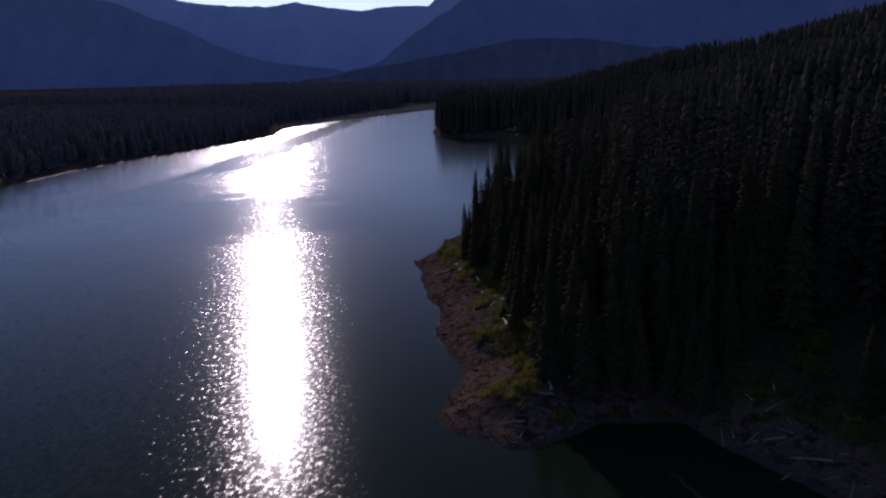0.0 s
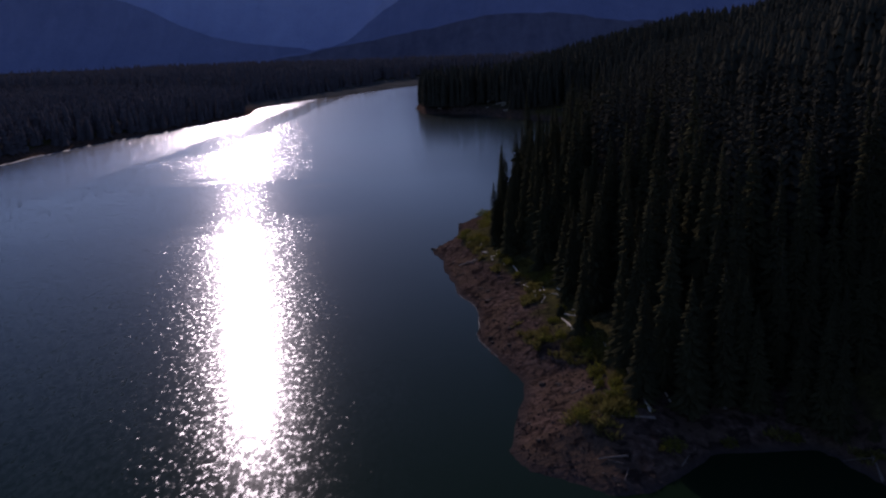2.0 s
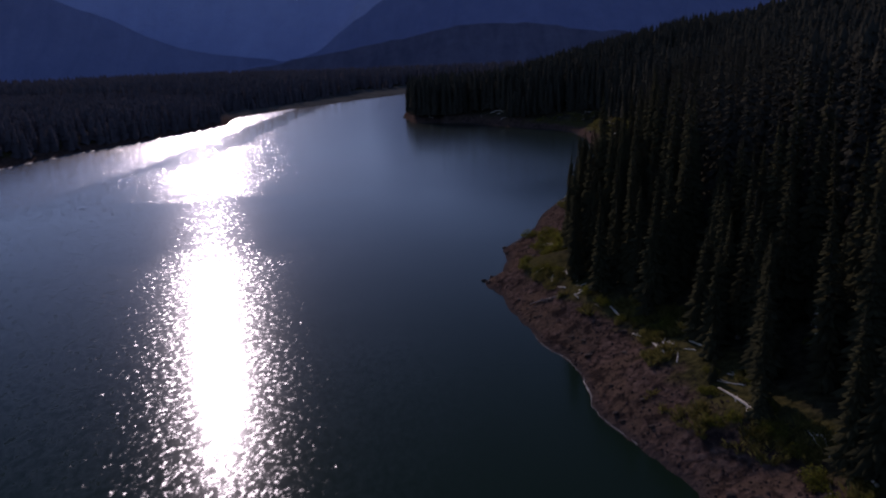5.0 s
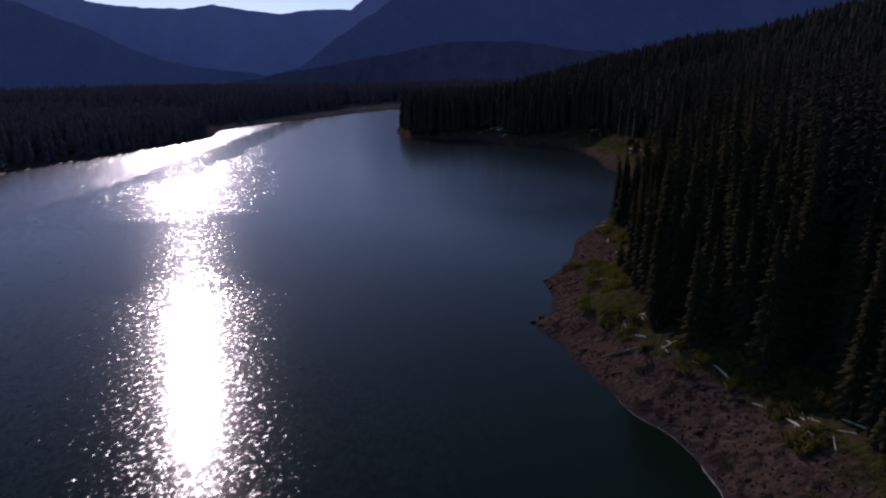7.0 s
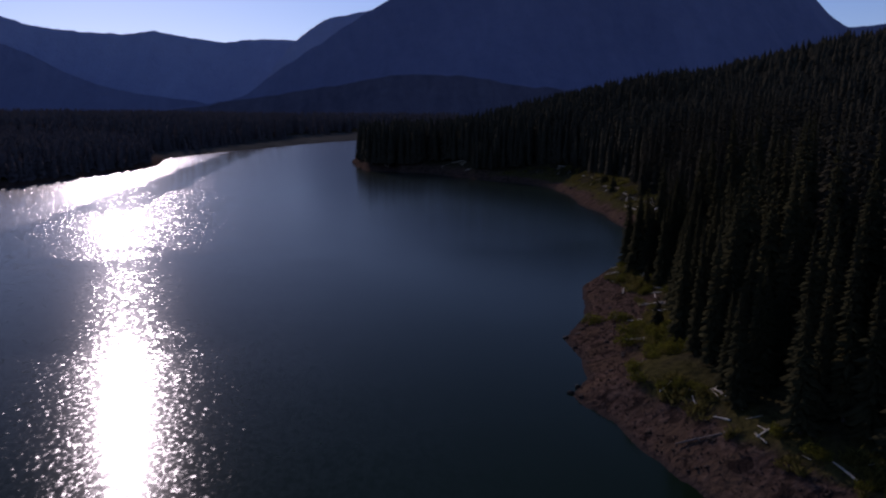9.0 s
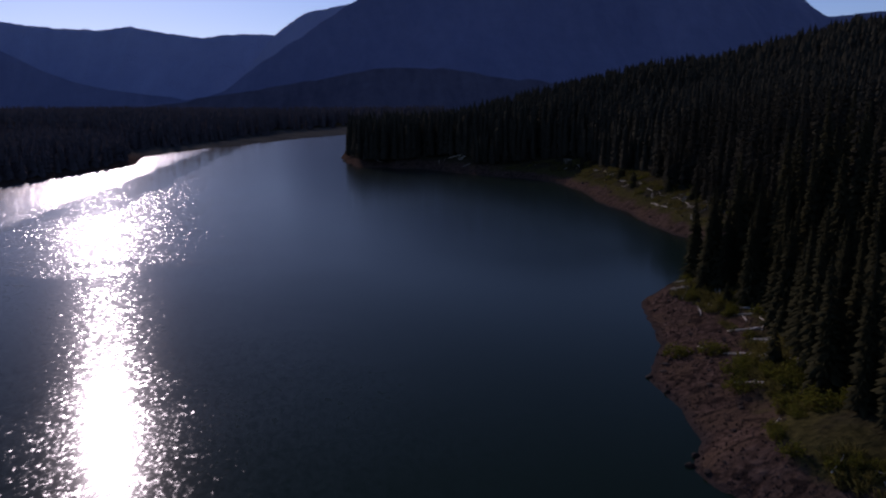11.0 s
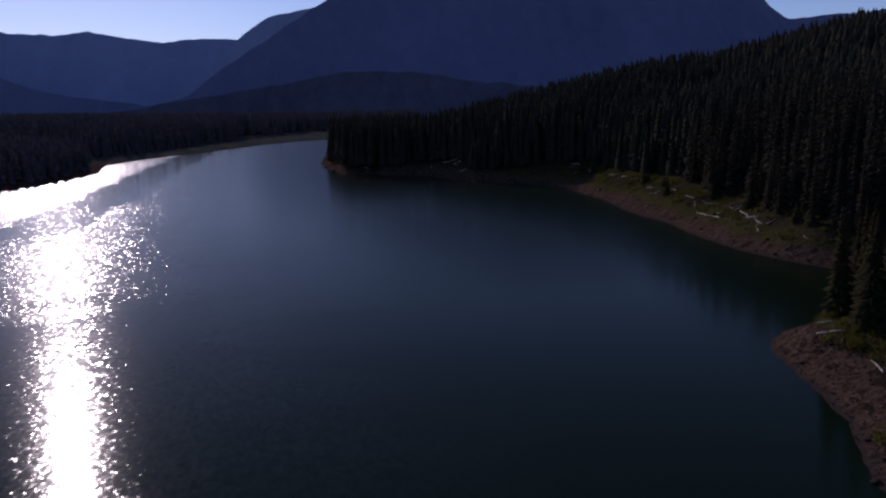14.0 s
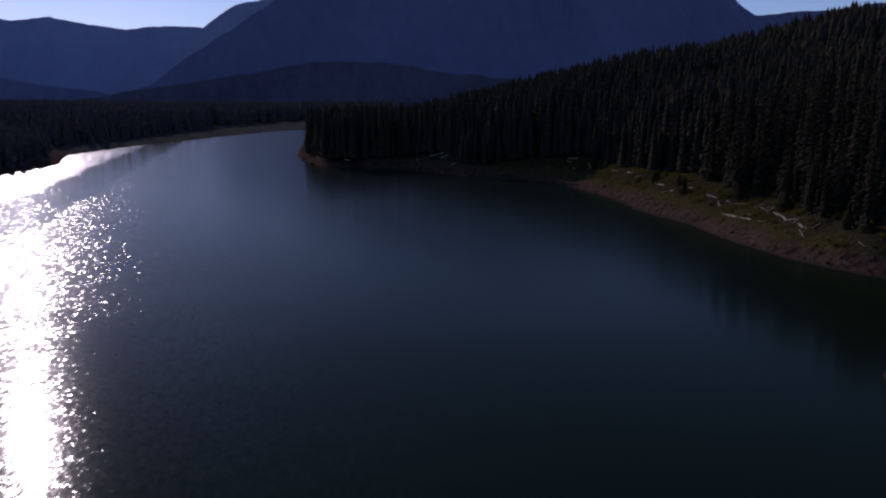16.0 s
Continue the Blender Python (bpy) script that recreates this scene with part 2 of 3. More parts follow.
# pale blue air haze is put into the colour of the farthest slopes
M_FAR_HAZED = hazed_slope_material("hazed_far_range_slope", (0.268, 0.302, 0.445), (0.335, 0.375, 0.53), 0.006)
# nearer slopes: less haze, but likewise mixed into their colours
M_MID_HAZED = hazed_slope_material("hazed_mountain_slope", (0.138, 0.157, 0.256), (0.198, 0.218, 0.335), 0.008)
M_FOOT_HAZED = hazed_slope_material("hazed_foothill_slope", (0.080, 0.078, 0.108), (0.150, 0.140, 0.178), 0.02)

# ---- the lay of the land ----
SHORE_EAST = [(70, -320), (50, -60), (38, 20), (31, 46), (27, 57.5), (23, 64.5), (19, 71), (12, 71), (6, 66), (3, 66), (0.7, 67.6),
              (-2.3, 69.3), (-3.6, 72.2), (-2.3, 78), (-0.6, 85.2), (-2.5, 91.4), (-4.5, 97), (-4.2, 105), (-6.8, 114.8),
              (-8.5, 123), (-9, 130), (-10.3, 137.6), (-7.5, 142), (-6.5, 148), (-5.6, 155.8), (-0.2, 166), (2.4, 175.5),
              (4.6, 183.8), (8.5, 188.3), (14, 191), (30, 199), (42, 207), (34, 221), (31, 233), (31.5, 247), (34.5, 268)]
SHORE_CAPE = [(34.8, 290), (38.5, 310), (39, 338), (35, 355), (27, 365), (15.5, 385), (4, 411), (-12, 420), (-20.5, 426), (-24, 455),
              (-25, 490), (-21, 545), (5, 640), (70, 780), (150, 860)]
SHORE_WEST = [(60, 850), (-10, 822), (-32, 790), (-61, 715), (-84, 650), (-103, 600), (-116, 552), (-123, 520), (-119, 484), (-115, 462),
              (-119, 432), (-126, 405), (-132, 370), (-140, 343), (-144.5, 317), (-148, 289), (-148.5, 266), (-147, 244),
              (-152, 150), (-165, 0), (-190, -320)]
EAST = np.array(SHORE_EAST + SHORE_CAPE, float)
WEST = np.array(SHORE_WEST, float)
LAKE = np.concatenate([EAST, WEST])


def seg_dist(px, py, line):
    best = np.full(px.shape, 1e18)
    for (ax, ay), (bx, by) in zip(line[:-1], line[1:]):
        dx, dy = bx - ax, by - ay
        t = np.clip(((px - ax) * dx + (py - ay) * dy) / (dx * dx + dy * dy), 0, 1)
        best = np.minimum(best, (px - ax - t * dx) ** 2 + (py - ay - t * dy) ** 2)
    return np.sqrt(best)


def in_lake(px, py):
    inside = np.zeros(px.shape, bool)
    x0, y0 = LAKE[-1]
    for x1, y1 in LAKE:
        cross = (y1 > py) != (y0 > py)
        with np.errstate(divide="ignore", invalid="ignore"):
            at = (x0 - x1) * (py - y1) / (y0 - y1 if y0 != y1 else 1e-9) + x1
        inside ^= cross & (px < at)
        x0, y0 = x1, y1
    return inside


def wobble(px, py, size, seed):
    """Smooth value noise in -1..1, as a sum of three turns of lattice noise."""
    out = np.zeros(px.shape)
    amp, total = 1.0, 0.0
    for k in range(3):
        u, v = px / size * 2 ** k + seed * 17.3, py / size * 2 ** k - seed * 9.1
        i, j = np.floor(u), np.floor(v)
        fu, fv = u - i, v - j
        fu, fv = fu * fu * (3 - 2 * fu), fv * fv * (3 - 2 * fv)

        def lattice(a, b):
            h = np.sin(a * 127.1 + b * 311.7 + seed * 74.7) * 43758.5453
            return (h - np.floor(h)) * 2 - 1

        out += amp * ((lattice(i, j) * (1 - fu) + lattice(i + 1, j) * fu) * (1 - fv) + (lattice(i, j + 1) * (1 - fu) + lattice(i + 1, j + 1) * fu) * fv)
        total += amp
        amp *= 0.5
    return out / total


def step(a, b, v):
    t = np.clip((v - a) / (b - a), 0, 1)
    return t * t * (3 - 2 * t)


def shore(px, py):
    """Metres inland (minus: out in the lake), and how far the place belongs to the east side."""
    de, dw = seg_dist(px, py, EAST), seg_dist(px, py, WEST)
    d = np.minimum(de, dw)
    sign = np.where(in_lake(px, py), -1.0, 1.0)
    d = sign * d + 0.9 * wobble(px, py, 9, 1) * step(700, 300, py) + 0.25 * wobble(px, py, 2.2, 2)
    return d, step(-120, 120, dw - de)


def cape_beach(px, py):
    """The steep little beach on the cape's south side."""
    return step(380, 392, py) * step(424, 412, py) * step(-1, 6, px) * step(30, 22, px)


def bank(px, py):
    """Height of the beach's upper edge."""
    cove = step(5, 10, px) * step(26, 21, px) * step(88, 80, py)
    return 3.1 + 1.7 * step(212, 235, py) * step(372, 362, py) + 2.2 * cape_beach(px, py) - 2.4 * cove


def setback(py):
    """How far the wood stands behind the beach's upper edge."""
    return np.interp(py, [70, 80, 118, 124, 228, 250, 270, 298, 315, 345, 362, 370, 374], [0.2, 1.3, 1.3, 0.3, 0.3, 1.0, 2.0, 6.5, 3.5, 3.5, 7.5, 7.5, 0.2])


def meadow_depth(px):
    """Open grass between the lake head and the wood."""
    return np.interp(px, [-125, -85, -45, 0, 60], [12, 32, 85, 150, 175])


def beach_width(px, py):
    w = 6.3 + 0.7 * step(118, 108, py) * step(72, 80, py) + 3.2 * step(138, 146, py) * step(176, 164, py) + 3.4 * step(200, 250, py) - 9.4 * step(366, 380, py) + 1.2 * np.sin(py * 0.13) + 0.8 * np.sin(py * 0.41)
    w = np.maximum(w, 1.1) + 6.5 * cape_beach(px, py) + 4.5 * step(92, 82, py) * step(66, 70, py) * step(9, 5, px)
    return w * (1 - 0.85 * step(5, 10, px) * step(26, 21, px) * step(88, 80, py))


def height(px, py):
    px, py = np.asarray(px, float), np.asarray(py, float)
    d, east = shore(px, py)
    w = beach_width(px, py)
    land = np.maximum(d, 0)
    rise = 0.25 * np.clip(land - w, 0, 95) + 0.285 * np.clip(land - w - 95, 0, 75)
    # the cape is flatter, and its hill falls away towards the lake head
    low = 0.215 * np.maximum(0, px - 18 - 0.35 * np.maximum(0, py - 450)) + 0.04 * np.clip(land - w, 0, 60)
    rise = rise + (np.minimum(rise, low) - rise) * step(330, 400, py)
    he = bank(px, py) * np.minimum(land / w, 1) ** 0.9 + rise + 0.06 * np.clip(land - w - 165, 0, 300) * step(520, 420, py)
    open_grass = meadow_depth(px) * step(490, 600, py)
    hw = 1.6 * np.minimum(land / 10, 1) + 3.4 * step(6, 22, land - open_grass) + 0.008 * np.clip(land - 60, 0, 450)
    hw = hw + (wobble(px, py, 110, 8) + 1) * 2.2 * step(30, 90, land - open_grass)
    h = hw * (1 - east) + he * east
    h += (wobble(px, py, 5, 3) * 0.22 + wobble(px, py, 28, 4) * 0.8 * step(8, 40, land)) * step(0.5, 4, land)
    h += (wobble(px, py, 160, 5) + 1) * 3 * step(60, 300, land) * east
    return np.where(d < 0, np.maximum(0.22 * d, -8.0), h)


def graded(lo, hi, a, b, fine, grow, most):
    mid = list(np.arange(a, b + fine / 2, fine))
    up, s = [], fine
    while (up[-1] if up else mid[-1]) < hi:
        s = min(s * grow, most)
        up.append((up[-1] if up else mid[-1]) + s)
    down, s = [], fine
    while (down[-1] if down else mid[0]) > lo:
        s = min(s * grow, most)
        down.append((down[-1] if down else mid[0]) - s)
    return np.array(down[::-1] + mid + up)


def mesh_from(name, verts, faces, mat, smooth=False):
    """One mesh from arrays of places and of triangles or quads."""
    me = bpy.data.meshes.new(name)
    verts, faces = np.asarray(verts, np.float32), np.asarray(faces, np.int32)
    me.vertices.add(len(verts))
    me.vertices.foreach_set("co", verts.ravel())
    k = faces.shape[1]
    me.loops.add(faces.size)
    me.loops.foreach_set("vertex_index", faces.ravel())
    me.polygons.add(len(faces))
    me.polygons.foreach_set("loop_start", np.arange(0, faces.size, k, dtype=np.int32))
    me.polygons.foreach_set("use_smooth", np.full(len(faces), smooth))
    me.materials.append(mat)
    me.update(calc_edges=True)
    return me


def grid_faces(nx, ny):
    a = (np.arange(ny - 1)[:, None] * nx + np.arange(nx - 1)[None, :]).ravel()
    return np.stack([a, a + 1, a + nx + 1, a + nx], 1)


def part(name, me, parent, label=""):
    ob = new(name, me)
    ob.parent = parent
    return tagged(ob, label)


gx, gy = graded(-3600, 4200, -16, 62, 0.8, 1.07, 120), graded(-900, 4800, 52, 260, 0.9, 1.06, 120)
GX, GY = np.meshgrid(gx, gy)
ground = new("ground", mesh_from("ground", np.stack([GX, GY, height(GX, GY)], -1).reshape(-1, 3), grid_faces(len(gx), len(gy)), M_GROUND, True))
tagged(ground, "brown gravel lake shore rising to dark forest floor", "ground", kind="structure")
water = new("water", mesh_from("water", [(-420, -420, 0), (260, -420, 0), (260, 950, 0), (-420, 950, 0)], [(0, 1, 2, 3)], M_WATER))
tagged(water, "dark blue rippled lake water with calm streaks", "water", kind="structure")


# ---- mountains ----
def mountain(name, label, mat, crest, y_crest, front, back, rough, seed, base=-20.0, step_x=22.0, ref=400.0):
    """A range whose crest runs across the valley; front and back: how deep its slopes are."""
    xs, zs = np.array(crest, float).T
    x = np.arange(xs[0], xs[-1] + step_x, step_x)
    v = np.concatenate([np.linspace(-1, -0.004, 46), [0.0, 0.003], np.linspace(0.04, 1, 14)])
    X, V = np.meshgrid(x, v)
    # eased between the crest's marks
    top = np.interp(x, xs, zs)
    top = np.convolve(np.pad(top, 2, mode="edge"), np.ones(5) / 5, "valid")
    top = top + wobble(x, x * 0, 170, seed) * 5 + wobble(x, x * 0, 45, seed + 5) * 5 + wobble(x, x * 0, 16, seed + 6) * 2.5
    deep = np.clip(top / ref, 0.12, 1.3)[None, :]
    Y = y_crest + np.where(V < 0, V * front, V * back) * deep
    Z = base + (top[None, :] - base) * (1 - np.abs(V)) ** 1.25
    gully = np.abs(wobble(X + 0.35 * Y, Y * 0.25, 260, seed + 2)) - 0.35
    Z = Z + (gully * rough + wobble(X, Y, 90, seed + 3) * rough * 0.25) * deep * np.clip(np.abs(V) * 4, 0, 1) * np.clip((1 - np.abs(V)) * 2, 0, 1)
    ob = new(name, mesh_from(name, np.stack([X, Y, Z], -1).reshape(-1, 3), grid_faces(len(x), len(v)), mat, True))
    return tagged(ob, label, "mountain", kind="structure")


mountain("mountain_range", "mountain range closing the valley, blue haze put into its colour", M_FAR_HAZED,
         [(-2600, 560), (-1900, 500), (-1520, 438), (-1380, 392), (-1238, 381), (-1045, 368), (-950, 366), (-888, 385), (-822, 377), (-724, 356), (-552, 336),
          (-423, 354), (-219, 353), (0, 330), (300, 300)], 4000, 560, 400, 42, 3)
mountain("mountain_spur", "forested spur in front of the range, blue haze in its colour", M_MID_HAZED,
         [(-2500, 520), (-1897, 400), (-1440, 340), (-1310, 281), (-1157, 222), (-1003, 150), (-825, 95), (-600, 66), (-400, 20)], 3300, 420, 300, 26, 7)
mountain("mountain_shoulder", "rocky shoulder behind the mountain, pale blue haze in its colour", M_FAR_HAZED,
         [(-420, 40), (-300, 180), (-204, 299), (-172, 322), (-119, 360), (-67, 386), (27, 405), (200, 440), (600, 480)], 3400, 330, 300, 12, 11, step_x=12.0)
mountain("mountain", "big dark forested mountain, blue haze in its colour", M_MID_HAZED,
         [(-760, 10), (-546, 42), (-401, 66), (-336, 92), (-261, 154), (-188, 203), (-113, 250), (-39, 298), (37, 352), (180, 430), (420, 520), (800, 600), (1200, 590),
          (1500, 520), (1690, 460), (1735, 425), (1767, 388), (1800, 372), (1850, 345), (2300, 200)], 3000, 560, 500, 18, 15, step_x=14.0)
mountain("mountain_ridge", "ridge beyond the wooded hillside, blue haze in its colour", M_MID_HAZED,
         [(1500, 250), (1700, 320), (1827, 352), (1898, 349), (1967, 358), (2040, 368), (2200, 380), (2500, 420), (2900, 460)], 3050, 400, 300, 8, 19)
mountain("foothill", "dark wooded foothill beyond the lake head, faint haze in its colour", M_FOOT_HAZED,
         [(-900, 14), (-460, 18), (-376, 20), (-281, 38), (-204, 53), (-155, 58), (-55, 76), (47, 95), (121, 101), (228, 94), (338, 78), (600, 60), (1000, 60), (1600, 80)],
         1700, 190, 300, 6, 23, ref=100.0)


# ---- trees ----
def spruce(rnd, tall, spread, whorls, around, facets=3, fat=1.0):
    """Places and triangles of the boughs of a narrow spruce, and of its trunk."""
    V, F = [], []
    for w in range(whorls):
        u = (w + rnd.random() * 0.6) / whorls
        z = tall * (0.06 + 0.92 * u)
        reach = spread * (1 - u) ** 0.8 * (0.75 + 0.5 * rnd.random()) + 0.10
        turn = rnd.random() * 6.28
        for k in range(around):
            a = turn + 6.283 * (k + rnd.random() * 0.6) / around
            r = reach * (0.65 + 0.6 * rnd.random())
            zb, z = z, z + rnd.uniform(-0.7, 0.7) * tall / whorls
            droop = r * (0.25 + 0.35 * rnd.random() * (1 - u))
            ca, sa, wide = math.cos(a), math.sin(a), fat * r * (0.15 + 0.08 * rnd.random()) + 0.04
            b = len(V)
            V.append((0, 0, z + 0.06 * r))
            for s, side in ((0.55, 1.0), (0.8, 0.7)) if facets > 2 else ((0.6, 1.0),):
                x, y, q = ca * r * s, sa * r * s, z - droop * s * s
                V += [(x, y, q + 0.05 * r), (x - sa * wide * side, y + ca * wide * side, q - 0.16 * r), (x + sa * wide * side, y - ca * wide * side, q - 0.16 * r)]
            V.append((ca * r, sa * r, z - droop * 0.9))
            z = zb
            if facets > 2:
                F += [(b, b + 1, b + 2), (b, b + 3, b + 1), (b + 1, b + 4, b + 5), (b + 1, b + 5, b + 2), (b + 1, b + 6, b + 4), (b + 1, b + 3, b + 6), (b + 4, b + 7, b + 5), (b + 4, b + 6, b + 7)]
            else:
                F += [(b, b + 1, b + 2), (b, b + 3, b + 1), (b + 1, b + 4, b + 2), (b + 1, b + 3, b + 4)]
    # leading shoot
    b = len(V)
    for k in range(3):
        V.append((0.07 * math.cos(2.1 * k), 0.07 * math.sin(2.1 * k), tall * 0.93))
    V.append((0, 0, tall * 1.03))
    F += [(b, b + 1, b + 3), (b + 1, b + 2, b + 3), (b + 2, b, b + 3)]
    return np.array(V), np.array(F)


def tiered(rnd, tall, spread, tiers, sides):
    """A far conifer: stacked skirts of boughs with ragged hems."""
    V, F = [], []
    for i in range(tiers):
        u = i / tiers
        z0, z1 = tall * (0.05 + 0.86 * u), tall * min(1.04, 0.05 + 0.86 * u + 1.9 / tiers * (1 - 0.35 * u))
        r, turn, b = spread * (1 - u) ** 0.66 + 0.12, rnd.random() * 6.28, len(V)
        V.append((0, 0, z1))
        for k in range(sides):
            q, a = r * rnd.uniform(0.8, 1.12), turn + 6.283 * k / sides
            V.append((q * math.cos(a), q * math.sin(a), z0 - rnd.uniform(0, 0.5) * r * (1 if k % 2 else -0.6)))
        F += [(b, b + 1 + k, b + 1 + (k + 1) % sides) for k in range(sides)]
    return np.array(V), np.array(F)


def stem(tall, r0, sides=7, rings=6, rnd=None):
    V, F = [], []
    for i in range(rings):
        u = i / (rings - 1)
        r = r0 * (1 - 0.93 * u) * (1.35 if i == 0 else 1)
        ox, oy = (0.04 * math.sin(3 * u + r0 * 40), 0.04 * math.cos(4 * u + r0 * 31)) if i else (0, 0)
        V += [(r * math.cos(6.283 * k / sides) + ox, r * math.sin(6.283 * k / sides) + oy, tall * u - (0.5 if i == 0 else 0)) for k in range(sides)]
    for i in range(rings - 1):
        for k in range(sides):
            a, b = i * sides + k, i * sides + (k + 1) % sides
            F.append((a, b, b + sides, a + sides))
    return np.array(V), np.array(F)


def scatter(v, f, places, spin, size, lean=None):
    """Many copies of one shape joined: places (n, 3), spin (n,), size (n, 3)."""
    c, s = np.cos(spin)[:, None], np.sin(spin)[:, None]
    sv = v[None] * size[:, None, :]
    x, y = sv[..., 0] * c - sv[..., 1] * s, sv[..., 0] * s + sv[..., 1] * c
    out = np.stack([x, y, sv[..., 2]], -1) + places[:, None, :]
    ff = f[None] + (np.arange(len(places)) * len(v))[:, None, None]
    return out.reshape(-1, 3), ff.reshape(-1, f.shape[1])


def joined(name, label, category, shapes, mat, kind="stuff", smooth=False):
    V, F, at = [], [], 0
    for v, f in shapes:
        V.append(v), F.append(f + at)
        at += len(v)
    ob = new(name, mesh_from(name, np.concatenate(V), np.concatenate(F), mat, smooth))
    return tagged(ob, label, category, kind=kind)


rs = np.random.RandomState(7)


def sites(x0, x1, y0, y1, gap, jitter=0.85):
    """Places in an uneven lattice over a stretch of the plan."""
    X, Y = np.meshgrid(np.arange(x0, x1, gap), np.arange(y0, y1, gap))
    X = X + (rs.rand(*X.shape) - 0.5) * gap * 2 * jitter
    Y = Y + (rs.rand(*Y.shape) - 0.5) * gap * 2 * jitter
    return X.ravel(), Y.ravel()


def tree_size(px, py, inland):
    """Trees stand lower at the margin of the wood."""
    edge = np.maximum(step(0, 14, inland), step(385, 405, py))
    return (9.5 + 8 * edge) * (0.80 + 0.36 * rs.rand(len(px)))


# near wood: each tree a thing of its own along the margin, the rest joined
tx, ty = sites(-12, 120, 40, 480, 2.6)
cape_x, cape_y = sites(-34, -12, 385, 480, 2.6)
tx, ty = np.concatenate([tx, cape_x]), np.concatenate([ty, cape_y])
td, te = shore(tx, ty)
tin = td - beach_width(tx, ty)
keep = (tin > setback(ty)) & (te > 0.5) & (wobble(tx, ty, 14, 31) > -0.7 - step(4, 12, tin) - step(370, 390, ty))
for cx, cy, cr in ((12.3, 97, 3.5), (19, 166, 4.5), (31, 73, 7), (36, 76, 6), (10.6, 82.5, 3.2), (10.3, 151.5, 3.2), (30, 150, 4), (-5, 130, 3.5), (-5, 145, 4.5), (-3, 139, 4), (-3.5, 151, 3)):
    keep &= (tx - cx) ** 2 + (ty - cy) ** 2 > cr * cr
# the wood stands back from the point
keep &= (ty < 122) | (ty > 186) | (tx > np.interp(ty, [122, 128, 142, 158, 176, 186], [-1.8, -0.9, -0.2, 4.0, 9.2, 11.0]))
tx, ty, tin, td = tx[keep], ty[keep], tin[keep], td[keep]
tall = tree_size(tx, ty, tin)
close = (tin < 26) & (ty > 62) & (ty < 205) & (tx < 48)
order = np.argsort(tin + np.where(close, 0, 1000))
own = np.zeros(len(tx), bool)
own[order[:298]] = True
own &= close
kinds = []
for k in range(7):
    rnd = random.Random(40 + k)
    v, f = spruce(rnd, 10.0, 0.88 + 0.1 * k, 44, 11, 2, 0.75)
    root = new("spruce_tree")
    part("trunk", mesh_from("trunk", *stem(9.6, 0.17), M_BARK, True), root, "dark bark")
    part("crown", mesh_from("crown", v, f, M_NEEDLE, True), root)
    tagged(root, "dark green narrow spruce tree at the forest edge above the beach", "tree", "spruces along the shore")
    kinds.append(root)
used = set()
for i in np.nonzero(own)[0]:
    k = int(rs.randint(7))
    z = float(height(tx[i:i + 1], ty[i:i + 1])[0])
    s = tall[i] / 10
    m = pose(tx[i], ty[i], z, rs.randn() * 1.5, rs.randn() * 1.5, rs.rand() * 360) @ Matrix.Diagonal((s ** 0.6, s ** 0.6, s, 1))
    if k not in used:
        used.add(k)
        kinds[k].matrix_basis = m
    else:
        src = kinds[k]
        keep_scale = src.scale.copy()
        src.scale = (1, 1, 1)
        copy_thing(src, m)
        src.scale = keep_scale

rest = ~own
rx, ry, rin, rt = tx[rest], ty[rest], tin[rest], tall[rest]
rz = height(rx, ry)
mid = (rin < 30) & (ry < 290)
shapes = []
for k in range(5):
    v, f = spruce(random.Random(80 + k), 10.0, 0.95 + 0.12 * k, 26, 7, 2, 1.0)
    pick = mid & (np.arange(len(rx)) % 5 == k)
    n = pick.sum()
    s = rt[pick] / 10
    shapes.append(scatter(v, f, np.stack([rx[pick], ry[pick], rz[pick]], -1), rs.rand(n) * 6.28, np.stack([s ** 0.6, s ** 0.6, s], -1)))
joined("forest", "dense dark spruce wood behind the forest edge", "forest", shapes, M_FOREST, smooth=True)
shapes = []
for k in range(5):
    v, f = tiered(random.Random(90 + k), 10.0, 1.0 + 0.1 * k, 12, 8)
    pick = ~mid & (np.arange(len(rx)) % 5 == k)
    n = pick.sum()
    s = rt[pick] / 10
    shapes.append(scatter(v, f, np.stack([rx[pick], ry[pick], rz[pick]], -1), rs.rand(n) * 6.28, np.stack([s ** 0.6, s ** 0.6, s], -1)))
joined("forest", "dark spruce wood on the cape and lower hillside", "forest", shapes, M_FOREST, smooth=True)


def far_wood(name, label, x0, x1, y0, y1, gap, rule, mat, scale=1.0):
    fx, fy = sites(x0, x1, y0, y1, gap)
    fd, fe = shore(fx, fy)
    ok = rule(fx, fy, fd, fe)
    fx, fy = fx[ok], fy[ok]
    fz = height(fx, fy)
    shapes = []
    for k in range(3):
        v, f = tiered(random.Random(120 + k), 10.0, 1.9 + 0.25 * k, 5, 6)
        pick = np.arange(len(fx)) % 3 == k
        n = pick.sum()
        s = scale * (1.0 + 0.6 * rs.rand(n))
        shapes.append(scatter(v, f, np.stack([fx[pick], fy[pick], fz[pick]], -1), rs.rand(n) * 6.28, np.stack([s ** 0.7, s ** 0.7, s], -1)))
    joined(name, label, "forest", shapes, mat, smooth=True)
    return len(fx)


far_wood("forest", "dark conifer wood on the upper hillside", 60, 520, 40, 800, 4.4,
         lambda x, y, d, e: (d > 30) & (e > 0.5) & ~((x < 120) & (y < 480)) & (d < 330), M_FOREST)
far_wood("forest", "conifer wood along the far shore, paled by haze in its colour", -420, -100, 180, 900, 4.2,
         lambda x, y, d, e: (e < 0.5) & (d > 4.5 + meadow_depth(x) * step(470, 560, y)) & (d < 260), M_FARWOOD_HAZED, 0.62)
